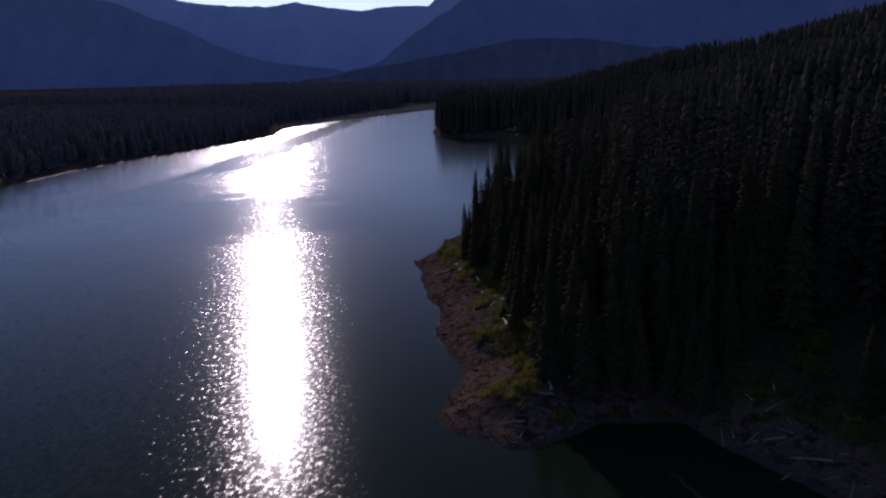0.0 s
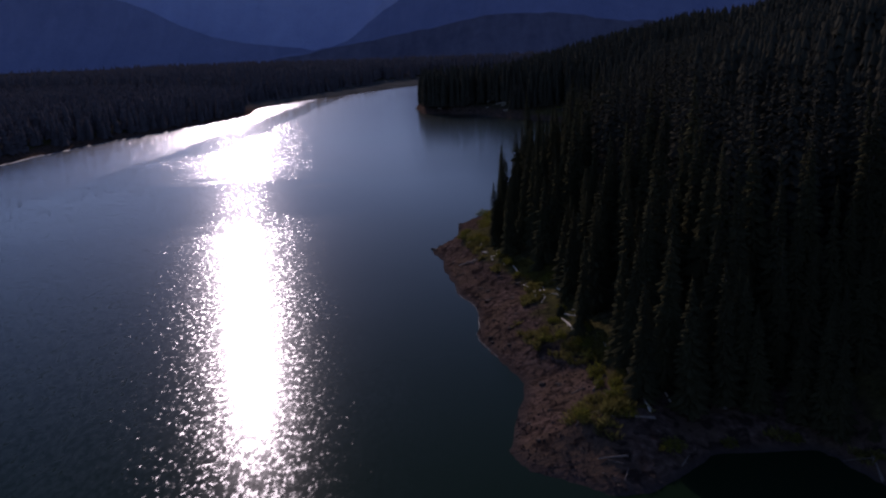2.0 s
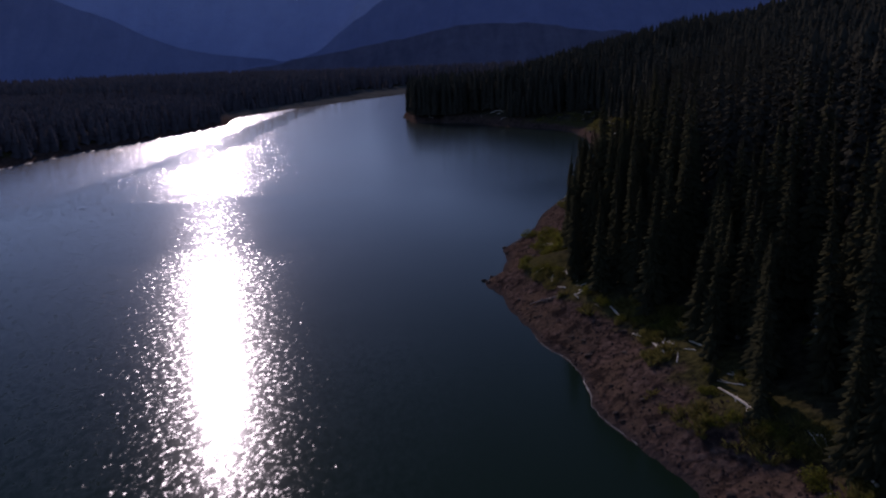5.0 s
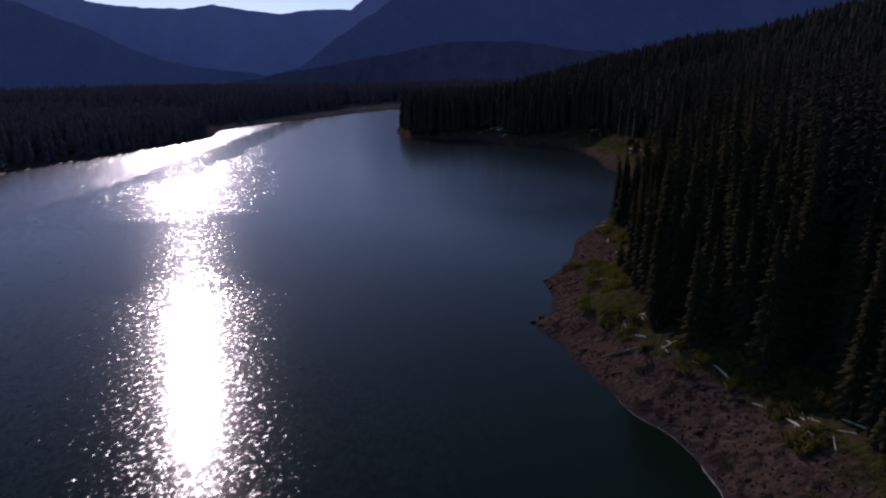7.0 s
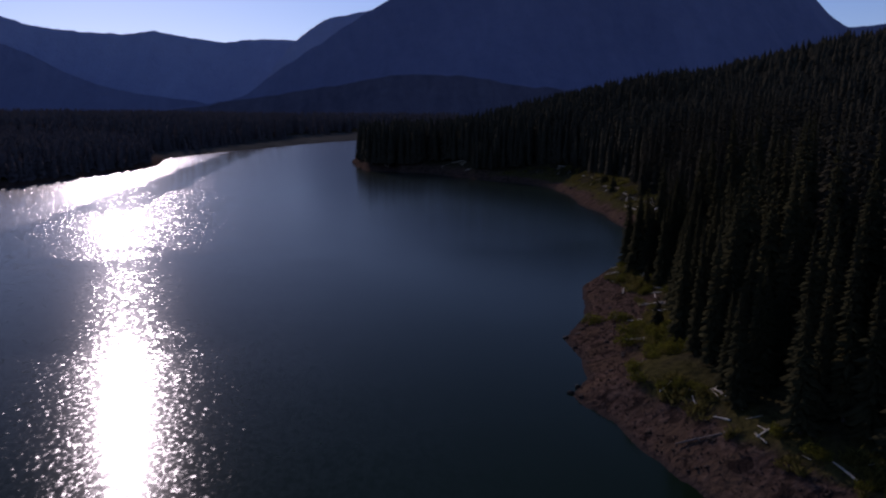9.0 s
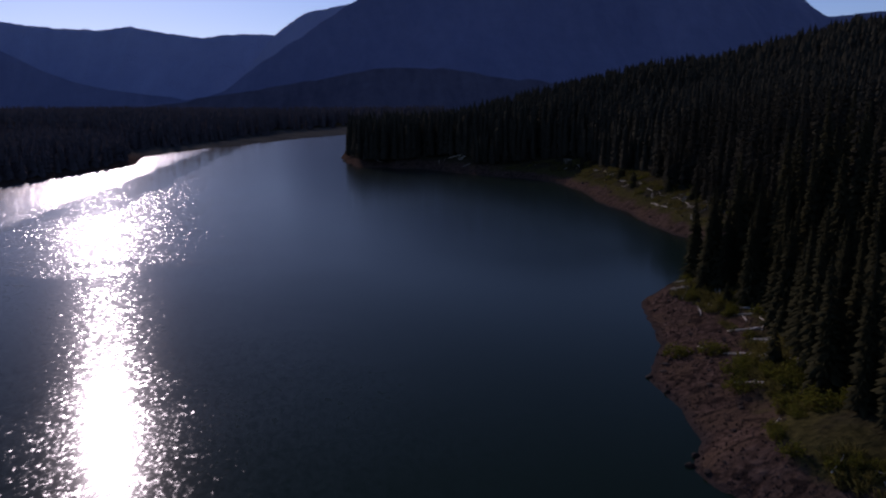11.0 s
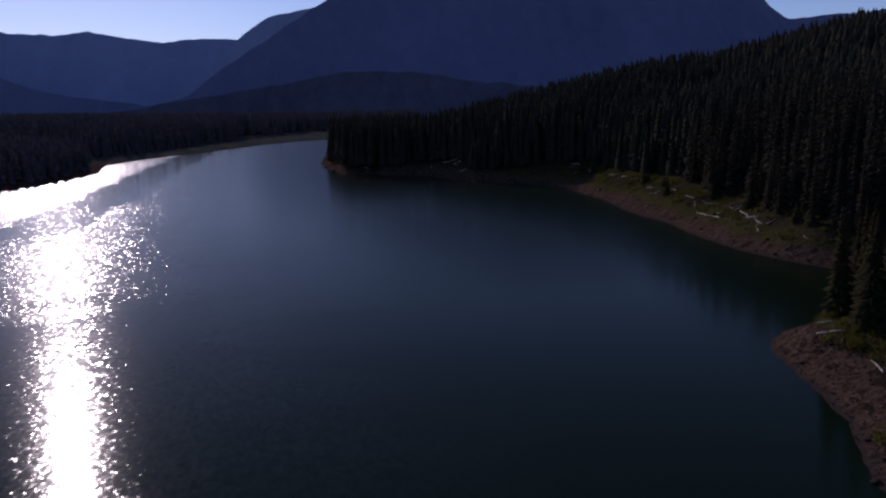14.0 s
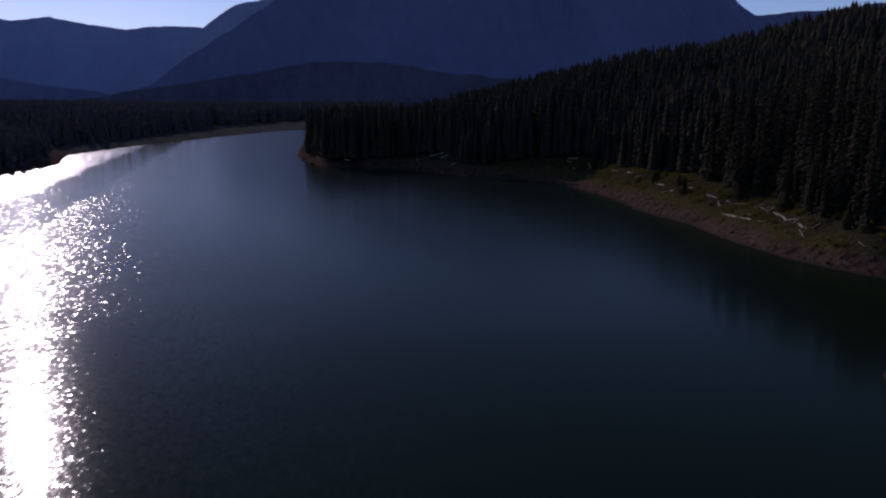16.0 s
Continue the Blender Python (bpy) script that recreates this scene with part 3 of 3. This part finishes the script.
far_wood("forest", "conifer wood beyond the meadow at the lake head, haze in its colour", -420, 320, 560, 1250, 8.0,
         lambda x, y, d, e: (e < 0.6) & (d > meadow_depth(x) + 6) & (y > 560), M_FARWOOD_HAZED, 1.1)


# ---- beach: driftwood, rocks, shrubs, grass ----
def spot(x, y):
    return float(height(np.array([x]), np.array([y]))[0])


def log_mesh(rnd, long, r0, sides=9, rings=12):
    """A bent, tapered stem lying along x, with splintered ends."""
    V, F = [], []
    b1, b2, p = rnd.uniform(-0.025, 0.025), rnd.uniform(-0.01, 0.015), rnd.random() * 6
    for i in range(rings):
        u = i / (rings - 1)
        r = r0 * (1.15 - 0.6 * u) * (1 + 0.10 * math.sin(9 * u + p))
        for k in range(sides):
            a = 6.283 * k / sides
            rr = r * (1 + 0.12 * math.sin(3 * a + p + 2 * u))
            x = long * (u - 0.5) + (rnd.uniform(-0.25, 0.25) * r0 * 3 if i in (0, rings - 1) else 0)
            V.append((x, rr * math.cos(a) + long * b1 * math.sin(3.1 * u), rr * math.sin(a) + r0 * 0.8 + long * b2 * math.sin(2.5 * u + 1)))
    for i in range(rings - 1):
        for k in range(sides):
            a, b = i * sides + k, i * sides + (k + 1) % sides
            F.append((a, b, b + sides, a + sides))
    for ring, rev in ((0, True), (rings - 1, False)):
        c = len(V)
        vs = [V[ring * sides + k] for k in range(sides)]
        V.append(tuple(sum(q) / sides for q in zip(*vs)))
        for k in range(0, sides):
            a, b = ring * sides + k, ring * sides + (k + 1) % sides
            F.append((b, a, c, c) if rev else (a, b, c, c))
    return np.array(V), F


def bm_mesh(name, V, F, mat, smooth=True):
    me = bpy.data.meshes.new(name)
    me.from_pydata([tuple(v) for v in V], [], [tuple(dict.fromkeys(f)) for f in F])
    me.materials.append(mat)
    for q in me.polygons:
        q.use_smooth = smooth
    return me


def driftwood(k, mat=M_DRIFT, label="bleached grey driftwood log stranded on the upper beach"):
    rnd = random.Random(200 + k)
    long, r0 = (2.9, 3.7, 2.3, 4.3, 1.8)[k], (0.095, 0.115, 0.085, 0.125, 0.075)[k]
    root = new("driftwood_log")
    part("stem", bm_mesh("stem", *log_mesh(rnd, long, r0), mat), root)
    for j in range(2 + k % 2):
        V, F = stem(rnd.uniform(0.25, 0.55), r0 * 0.4, 5, 3)
        stub = part("branch_stub", bm_mesh("branch_stub", V, F, mat), root)
        stub.matrix_basis = pose(long * rnd.uniform(-0.3, 0.35), 0, r0 * 1.2, rnd.uniform(-60, 60), rnd.uniform(20, 50), 0)
    return tagged(root, label, "driftwood", "driftwood on the beach")


def place_copies(kinds, rows, fit_slope=False):
    """Rows: kind, x, y, turn in degrees, size, sink. The first of each kind is the thing itself, the rest are copies."""
    seen = set()
    for k, x, y, turn, size, sink in rows:
        gxs, gys = spot(x + 1, y) - spot(x - 1, y), spot(x, y + 1) - spot(x, y - 1)
        a = radians(turn)
        along, across = (gxs * math.cos(a) + gys * math.sin(a)) / 2, (-gxs * math.sin(a) + gys * math.cos(a)) / 2
        tilt = pose(0, 0, 0, max(-20, min(20, math.degrees(math.atan(across)))), -max(-20, min(20, math.degrees(math.atan(along)))), 0) if fit_slope else Matrix()
        sx, sy, sz = size if isinstance(size, tuple) else (size, size, size)
        m = pose(x, y, spot(x, y) - sink, 0, 0, turn) @ tilt @ Matrix.Diagonal((sx, sy, sz, 1))
        if k not in seen:
            seen.add(k)
            kinds[k].matrix_basis = m
        else:
            keep_scale = kinds[k].scale.copy()
            kinds[k].scale = (1, 1, 1)
            copy_thing(kinds[k], m)
            kinds[k].scale = keep_scale


def along_shore(y0, y1, n, lo, hi, seed, x_most=90):
    """n places on the east beach, lo to hi of its width inland."""
    r = np.random.RandomState(seed)
    out = []
    while len(out) < n:
        x, y = r.uniform(-12, x_most, 400), r.uniform(y0, y1, 400)
        d, e = shore(x, y)
        u = d / beach_width(x, y)
        for i in np.nonzero((u > lo) & (u < hi) & (e > 0.5))[0]:
            out.append((float(x[i]), float(y[i])))
    return out[:n]


rd = random.Random(5)
logs = [driftwood(k) for k in range(5)] + [driftwood(k, M_DRIFT_BROWN, "weathered brown driftwood log among the debris of the cove") for k in range(5)]
# kind, x, y, turn, length: the logs that lie singly along the near beach, the point, the bay and the cape
LONG = (2.9, 3.7, 2.3, 4.3, 1.8) * 2
rows = []
LYING = ((3, 3.8, 92.0, 96, 5.4), (3, 1.8, 104.6, 88, 5.0), (0, 0.4, 114.1, 104, 1.9), (1, 7.1, 80.8, 90, 2.1), (2, 7.4, 75.1, 92, 2.5),
         (0, 9.4, 77.4, 100, 2.4), (1, -1.3, 127.0, 98, 2.8), (2, -3.4, 127.8, 78, 1.6), (4, 1.2, 108.9, 115, 1.2), (0, -3.0, 124.0, 112, 1.6),
         (6, -4.4, 122.6, 155, 5.2), (1, 6.9, 178.6, 128, 2.3), (0, 10.0, 174.7, 65, 3.0), (2, 7.5, 171.8, 83, 1.5),
         (0, 6.0, 171.2, 71, 2.6), (4, 7.9, 165.0, 76, 1.8), (1, 6.1, 161.8, 139, 3.2), (0, 5.6, 157.2, 109, 3.0), (3, 2.3, 155.3, 112, 5.4),
         (4, 1.2, 160.5, 102, 1.3), (1, -1.0, 147.9, 130, 2.8), (4, 8.4, 166.2, 130, 2.0), (0, 3.2, 151.8, 118, 2.6),
         (1, 48.6, 360.2, 130, 3.6), (0, 47.0, 358.0, 112, 3.2), (3, 48.0, 346.6, 77, 5.0), (1, 47.9, 329.5, 97, 3.6), (3, 47.9, 321.0, 80, 5.5),
         (0, 41.8, 272.6, 90, 3.8), (3, 38.2, 260.4, 84, 5.6), (1, 38.0, 255.3, 92, 3.4), (4, 38.4, 251.4, 102, 2.0), (2, 40.7, 268.0, 66, 3.0),
         (0, 41.5, 255.0, 85, 3.0), (3, 41.0, 250.4, 77, 4.6), (2, 37.5, 240.0, 72, 2.4), (0, 36.0, 237.6, 70, 2.4), (1, 40.3, 248.0, 67, 3.8),
         (0, 42.6, 265.0, 120, 3.0), (2, 39.2, 245.0, 100, 2.4), (4, 44.0, 284.0, 95, 2.0), (1, 45.5, 300.0, 100, 3.0), (4, 39.0, 243.0, 30, 1.8),
         (3, 16.6, 403.0, 150, 6.0), (1, 17.8, 397.2, 140, 3.6), (0, 14.0, 404.5, 160, 4.0), (8, 24.0, 60.5, 35, 3.4), (6, 27.0, 62.0, 150, 3.2))
for k, x, y, turn, long in LYING:
    rows.append((k, x, y, turn, (long / LONG[k], 0.8, 0.8), 0.0))
for x, y in along_shore(60, 215, 14, 0.9, 1.25, 21):
    rows.append((rd.randrange(5), x, y, rd.gauss(112, 18), rd.uniform(0.3, 0.6), 0.02))
for x, y in along_shore(215, 360, 6, 0.7, 1.1, 22):
    rows.append((rd.randrange(5), x, y, rd.gauss(100, 50), rd.uniform(0.5, 1.1), 0.02))
for x, y in along_shore(386, 440, 5, 0.5, 1.1, 23):
    rows.append((rd.randrange(5), x, y, rd.gauss(150, 40), rd.uniform(0.7, 1.3), 0.02))
for x, y in along_shore(48, 70, 34, 0.15, 1.2, 24) + along_shore(64, 84, 4, 0.3, 0.9, 25, 8):
    rows.append((5 + rd.randrange(5), x, y, rd.uniform(0, 180), rd.uniform(0.4, 0.8), 0.02))
place_copies(logs, rows, True)


def clear_of_logs(places, gap):
    return [(x, y) for x, y in places if all((x - q[1]) ** 2 + (y - q[2]) ** 2 > (gap + 0.22 * q[4]) ** 2 for q in LYING)]


def branch(k):
    """A bare bleached branch with a fork or two."""
    rnd = random.Random(250 + k)
    root = new("driftwood_branch")
    long = (1.9, 1.4, 2.3)[k]
    part("stick", bm_mesh("stick", *log_mesh(rnd, long, 0.045, 6, 8), M_DRIFT), root)
    V, F = stem(long * 0.35, 0.025, 5, 3)
    fork = part("fork", bm_mesh("fork", V, F, M_DRIFT), root)
    fork.matrix_basis = pose(long * 0.1, 0, 0.05, 0, 65, rnd.uniform(-40, 40))
    return tagged(root, "thin bleached branch washed up among the grass", "driftwood", "branches on the beach")


rows = []
for x, y in along_shore(62, 128, 26, 0.85, 1.2, 26) + along_shore(128, 165, 24, 0.75, 1.2, 29) + along_shore(150, 200, 26, 0.75, 1.2, 27):
    rows.append((rd.randrange(3), x, y, rd.gauss(100, 45), rd.uniform(0.5, 1.3), 0.0))
for x, y in along_shore(225, 365, 34, 0.65, 1.15, 28):
    rows.append((rd.randrange(3), x, y, rd.uniform(0, 180), rd.uniform(0.5, 1.1), 0.0))
place_copies([branch(k) for k in range(3)], rows, True)


def rock(k):
    rnd = random.Random(300 + k)
    bm = bmesh.new()
    bmesh.ops.create_icosphere(bm, subdivisions=2, radius=0.5)
    ax = [Vector((rnd.gauss(0, 1), rnd.gauss(0, 1), rnd.gauss(0, 1))).normalized() for _ in range(9)]
    cut = [rnd.uniform(0.30, 0.46) for _ in ax]
    for v in bm.verts:
        for a, c in zip(ax, cut):
            over = v.co.dot(a) - c
            if over > 0:
                v.co -= a * over * 0.9
        v.co *= 1 + 0.05 * noise.noise(v.co * 4 + Vector((k, 0, 0)))
        v.co.z = v.co.z * 0.7 + 0.2
    me = bpy.data.meshes.new("rock")
    bm.to_mesh(me)
    bm.free()
    me.materials.append(M_ROCK)
    return tagged(new("rock", me), "dark brown angular rock lying on the gravel beach", "rock", "rocks on the beach")


rows = []
for x, y in along_shore(58, 210, 230, 0.02, 0.9, 31):
    s = rd.uniform(0.2, 0.45) if rd.random() < 0.8 else rd.uniform(0.45, 0.65)
    rows.append((rd.randrange(6), x, y, rd.uniform(0, 360), (s * rd.uniform(0.9, 2.0), s, s * rd.uniform(0.4, 0.8)), 0.06 * s))
for x, y in along_shore(210, 470, 60, 0.02, 0.8, 32):
    s = rd.uniform(0.4, 0.9)
    rows.append((rd.randrange(6), x, y, rd.uniform(0, 360), (s * rd.uniform(0.8, 1.5), s, s * rd.uniform(0.6, 1.0)), 0.06 * s))
for x, y, s in ((-10.4, 138.2, 0.8), (-9.9, 136.6, 0.6), (-9.3, 139.6, 0.7), (-6.0, 152.0, 0.6), (-5.9, 156.2, 0.7), (3.0, 184.6, 0.8), (-24.8, 462.0, 2.2), (-23.0, 440.0, 2.0)):
    rows.append((rd.randrange(6), x, y, rd.uniform(0, 360), s, 0.1 * s))
place_copies([rock(k) for k in range(6)], rows)


def bush(k):
    rnd = random.Random(400 + k)
    root = new("willow_bush")
    V, F = [], []
    for _ in range(9):
        a, lean, long = rnd.random() * 6.28, rnd.uniform(0.2, 0.8), rnd.uniform(0.7, 1.15)
        v, f = stem(long, 0.02, 4, 3)
        q = pose(0, 0, 0, 0, math.degrees(lean), math.degrees(a))
        F += [tuple(np.array(c) + len(V)) for c in f]
        V += [tuple(q @ Vector(c)) for c in v]
    part("stems", bm_mesh("stems", V, F, M_BARK), root)
    V, F = [], []
    for _ in range(420):
        a, u = rnd.random() * 6.28, math.sqrt(rnd.random())
        z = rnd.uniform(0.1, 1.0) * (1.1 - 0.6 * u * u)
        c = Vector((0.85 * u * math.cos(a), 0.85 * u * math.sin(a), z)) * (1 + 0.2 * math.sin(5 * a + k))
        t = Euler((rnd.uniform(-1.3, 1.3), rnd.uniform(-1.3, 1.3), rnd.random() * 6.28)).to_matrix()
        w, h = rnd.uniform(0.03, 0.055), rnd.uniform(0.09, 0.16)
        b = len(V)
        V += [tuple(c + t @ Vector(p)) for p in ((0, -h, 0), (w, 0, 0.015), (0, h, 0), (-w, 0, 0.015))]
        F.append((b, b + 1, b + 2, b + 3))
    part("leaves", mesh_from("leaves", V, F, M_BUSH), root)
    return tagged(root, "yellow-green willow bush at the top of the beach", "bush", "bushes along the forest edge")


rows = []
for x, y in clear_of_logs(along_shore(62, 210, 100, 0.78, 1.25, 41) + along_shore(70, 96, 16, 0.5, 0.9, 43) + along_shore(148, 178, 26, 0.62, 1.1, 44) + along_shore(210, 370, 60, 0.7, 1.4, 42), 0.9):
    rows.append((rd.randrange(4), x, y, rd.uniform(0, 360), (rd.uniform(0.5, 1.1), rd.uniform(0.5, 1.1), rd.uniform(0.4, 0.9)), 0.03))
for x, y in ((-1.8, 147.5), (-0.6, 150.5), (2.6, 146.5), (4.5, 143.0), (6.0, 141.0), (1.0, 145.2), (19.5, 165.5), (18.2, 168.0), (12.0, 96.0), (31.0, 74.0), (32.5, 76.5), (33.5, 78.0), (31.5, 72.0), (10.4, 82.0), (10.9, 83.2), (10.3, 151.5), (11.2, 151.9), (-0.6, 138.5), (0.2, 140.5), (0.8, 137.0), (-1.2, 141.5), (-1.5, 160.0), (1.0, 158.0)):
    rows.append((rd.randrange(4), x, y, rd.uniform(0, 360), (1.6, 1.6, 1.1), 0.03))
place_copies([bush(k) for k in range(4)], rows)

# young spruces scattered at the margin
rows = []
young = []
for k in range(3):
    root = new("young_spruce")
    v, f = spruce(random.Random(500 + k), 3.0, 0.75 + 0.1 * k, 14, 8)
    part("trunk", mesh_from("trunk", *stem(2.8, 0.05), M_BARK, True), root)
    part("crown", mesh_from("crown", v, f, M_NEEDLE, True), root)
    young.append(tagged(root, "small dark young spruce between beach and forest", "tree", "young spruces at the margin"))
for x, y in clear_of_logs(along_shore(68, 210, 34, 0.9, 1.2, 51) + along_shore(220, 350, 16, 0.8, 1.1, 52), 1.2):
    rows.append((rd.randrange(3), x, y, rd.uniform(0, 360), rd.uniform(0.4, 1.3), 0.02))
place_copies(young, rows)


def strewn(name, label, category, v, f, mat, pts, sizes):
    P = np.array(pts)
    z = height(P[:, 0], P[:, 1])
    ob = joined(name, label, category, [scatter(v, f, np.column_stack([P, z]), rs.rand(len(P)) * 6.28, sizes)], mat)
    return ob


# gravel: small angular stones; grass: tufts of bent blades
v = np.array([(0.5, 0, 0), (0.1, 0.45, 0), (-0.45, 0.2, 0), (-0.3, -0.4, 0), (0.25, -0.4, 0), (0.05, 0.02, 0.42), (-0.15, 0.1, 0.35)])
f = np.array([(0, 1, 5), (1, 6, 5), (1, 2, 6), (2, 3, 6), (3, 5, 6), (3, 4, 5), (4, 0, 5)])
pts = along_shore(56, 212, 9000, 0.0, 0.95, 61)
size = 0.08 + 0.22 * rs.rand(len(pts), 1) ** 2.5
strewn("gravel", "loose brown gravel and small stones on the beach", "gravel", v, f, M_GRAVEL, pts, size * (0.7 + 0.6 * rs.rand(len(pts), 3)))
V, F = [], []
for k in range(9):
    a, h, w, o = 0.7 * k, 0.30 + 0.2 * math.sin(k * 5.1), 0.02, 0.14 * math.sin(k * 2.3)
    c, s2 = math.cos(a), math.sin(a)
    b = len(V)
    V += [(c * 0.05 - s2 * w + o, s2 * 0.05 + c * w, 0), (c * 0.05 + s2 * w + o, s2 * 0.05 - c * w, 0), (c * 0.14 + o, s2 * 0.14, h * 0.6), (c * 0.32 + o, s2 * 0.32, h)]
    F += [(b, b + 1, b + 2), (b, b + 2, b + 3)]
pts = along_shore(68, 98, 900, 0.42, 0.8, 65) + along_shore(62, 124, 4200, 0.68, 1.25, 64) + along_shore(124, 212, 4800, 0.62, 1.25, 62) + along_shore(212, 372, 5200, 0.5, 1.5, 63)
pts = clear_of_logs(pts, 0.1)
keep = wobble(np.array(pts)[:, 0], np.array(pts)[:, 1], 4, 77) > 0.0
pts = np.array(pts)[keep]
strewn("grass", "dry yellow-green grass tufts at the forest margin", "grass", np.array(V), np.array(F), M_GRASS, pts, 0.7 + 1.0 * rs.rand(len(pts), 1) * np.ones((1, 3)))


# ---- at the waterline ----
M_FOAM = rough_material("wet_gravel", (0.035, 0.028, 0.025), (0.07, 0.055, 0.05), 5, 0.66, gloss=0.5)


def waterline(y, lo=-16.0, hi=6.0):
    """Where a beach meets the water on the line of that y, coming from the first x."""
    x = np.linspace(lo, hi, 221)
    d, _ = shore(x, np.full(x.shape, y))
    return float(x[np.argmax(d > 0)])


def rim(places, wide, seaward, label):
    """A low glossy lip along a run of the shore; wet gravel on the near beach."""
    V, F = [], []
    for i, (x, y) in enumerate(places):
        w = wide * (0.7 + 0.3 * math.sin(i * 0.37) + 0.25 * math.sin(i * 1.9))
        V += [(x - seaward * (w + 0.12), y, 0.012), (x - seaward * 0.12, y, 0.05), (x + seaward * (w * 0.6 - 0.12), y, 0.075)]
        if i:
            b = 3 * i
            F += [(b - 3, b - 2, b + 1, b), (b - 2, b - 1, b + 2, b + 1)]
    tagged(new("wet_rim", mesh_from("wet_rim", V, F, M_FOAM, True)), label, "wet gravel", kind="stuff")


rim([(waterline(y), y) for y in np.arange(92.0, 117.5, 0.5)], 0.04, 1, "wet glistening rim of gravel along the waterline")
# added strip that catches the sun, in place of glitter at the far water's edge
rim([(waterline(y, -100.0, -170.0), y) for y in np.arange(262.0, 425.0, 2.0)], 0.5, -1, "glossy strip added for the glitter at the far waterline")


def snag(k):
    """A dead standing trunk with a few broken limbs."""
    rnd = random.Random(600 + k)
    root = new("dead_snag")
    tall_ = (5.5, 4.2)[k]
    part("trunk", bm_mesh("trunk", *stem(tall_, 0.16, 8, 7), M_DRIFT), root)
    for j in range(6):
        V, F = stem(rnd.uniform(0.5, 1.3), 0.04, 5, 3)
        limb = part("broken_limb", bm_mesh("broken_limb", V, F, M_DRIFT), root)
        limb.matrix_basis = pose(0, 0, tall_ * rnd.uniform(0.3, 0.9), 0, rnd.uniform(60, 100), rnd.uniform(0, 360))
    return tagged(root, "pale dead standing tree trunk in a forest gap", "dead tree", "dead trees in the gaps")


snags = [snag(k) for k in range(2)]
place_copies(snags, [(0, 12.2, 98.0, 20, 0.6, 0.1), (1, 11.8, 96.0, 120, 0.6, 0.1), (0, 18.5, 166.5, 70, 0.7, 0.1), (1, 30.0, 150.0, 200, 0.9, 0.1)])

# drowned stumps off the meadow
for x, y, r in ((-44.0, 637.0, 0.8), (-42.2, 571.0, 0.6), (-34.0, 593.0, 0.6)):
    V, F = stem(0.9 + r - spot(x, y), r * 2.2, 9, 7)
    ob = new("drowned_stump", bm_mesh("drowned_stump", V, F, M_BARK))
    ob.matrix_basis = pose(x, y, spot(x, y))
    tagged(ob, "dark drowned tree stump standing in the lake", "stump", "drowned stumps")
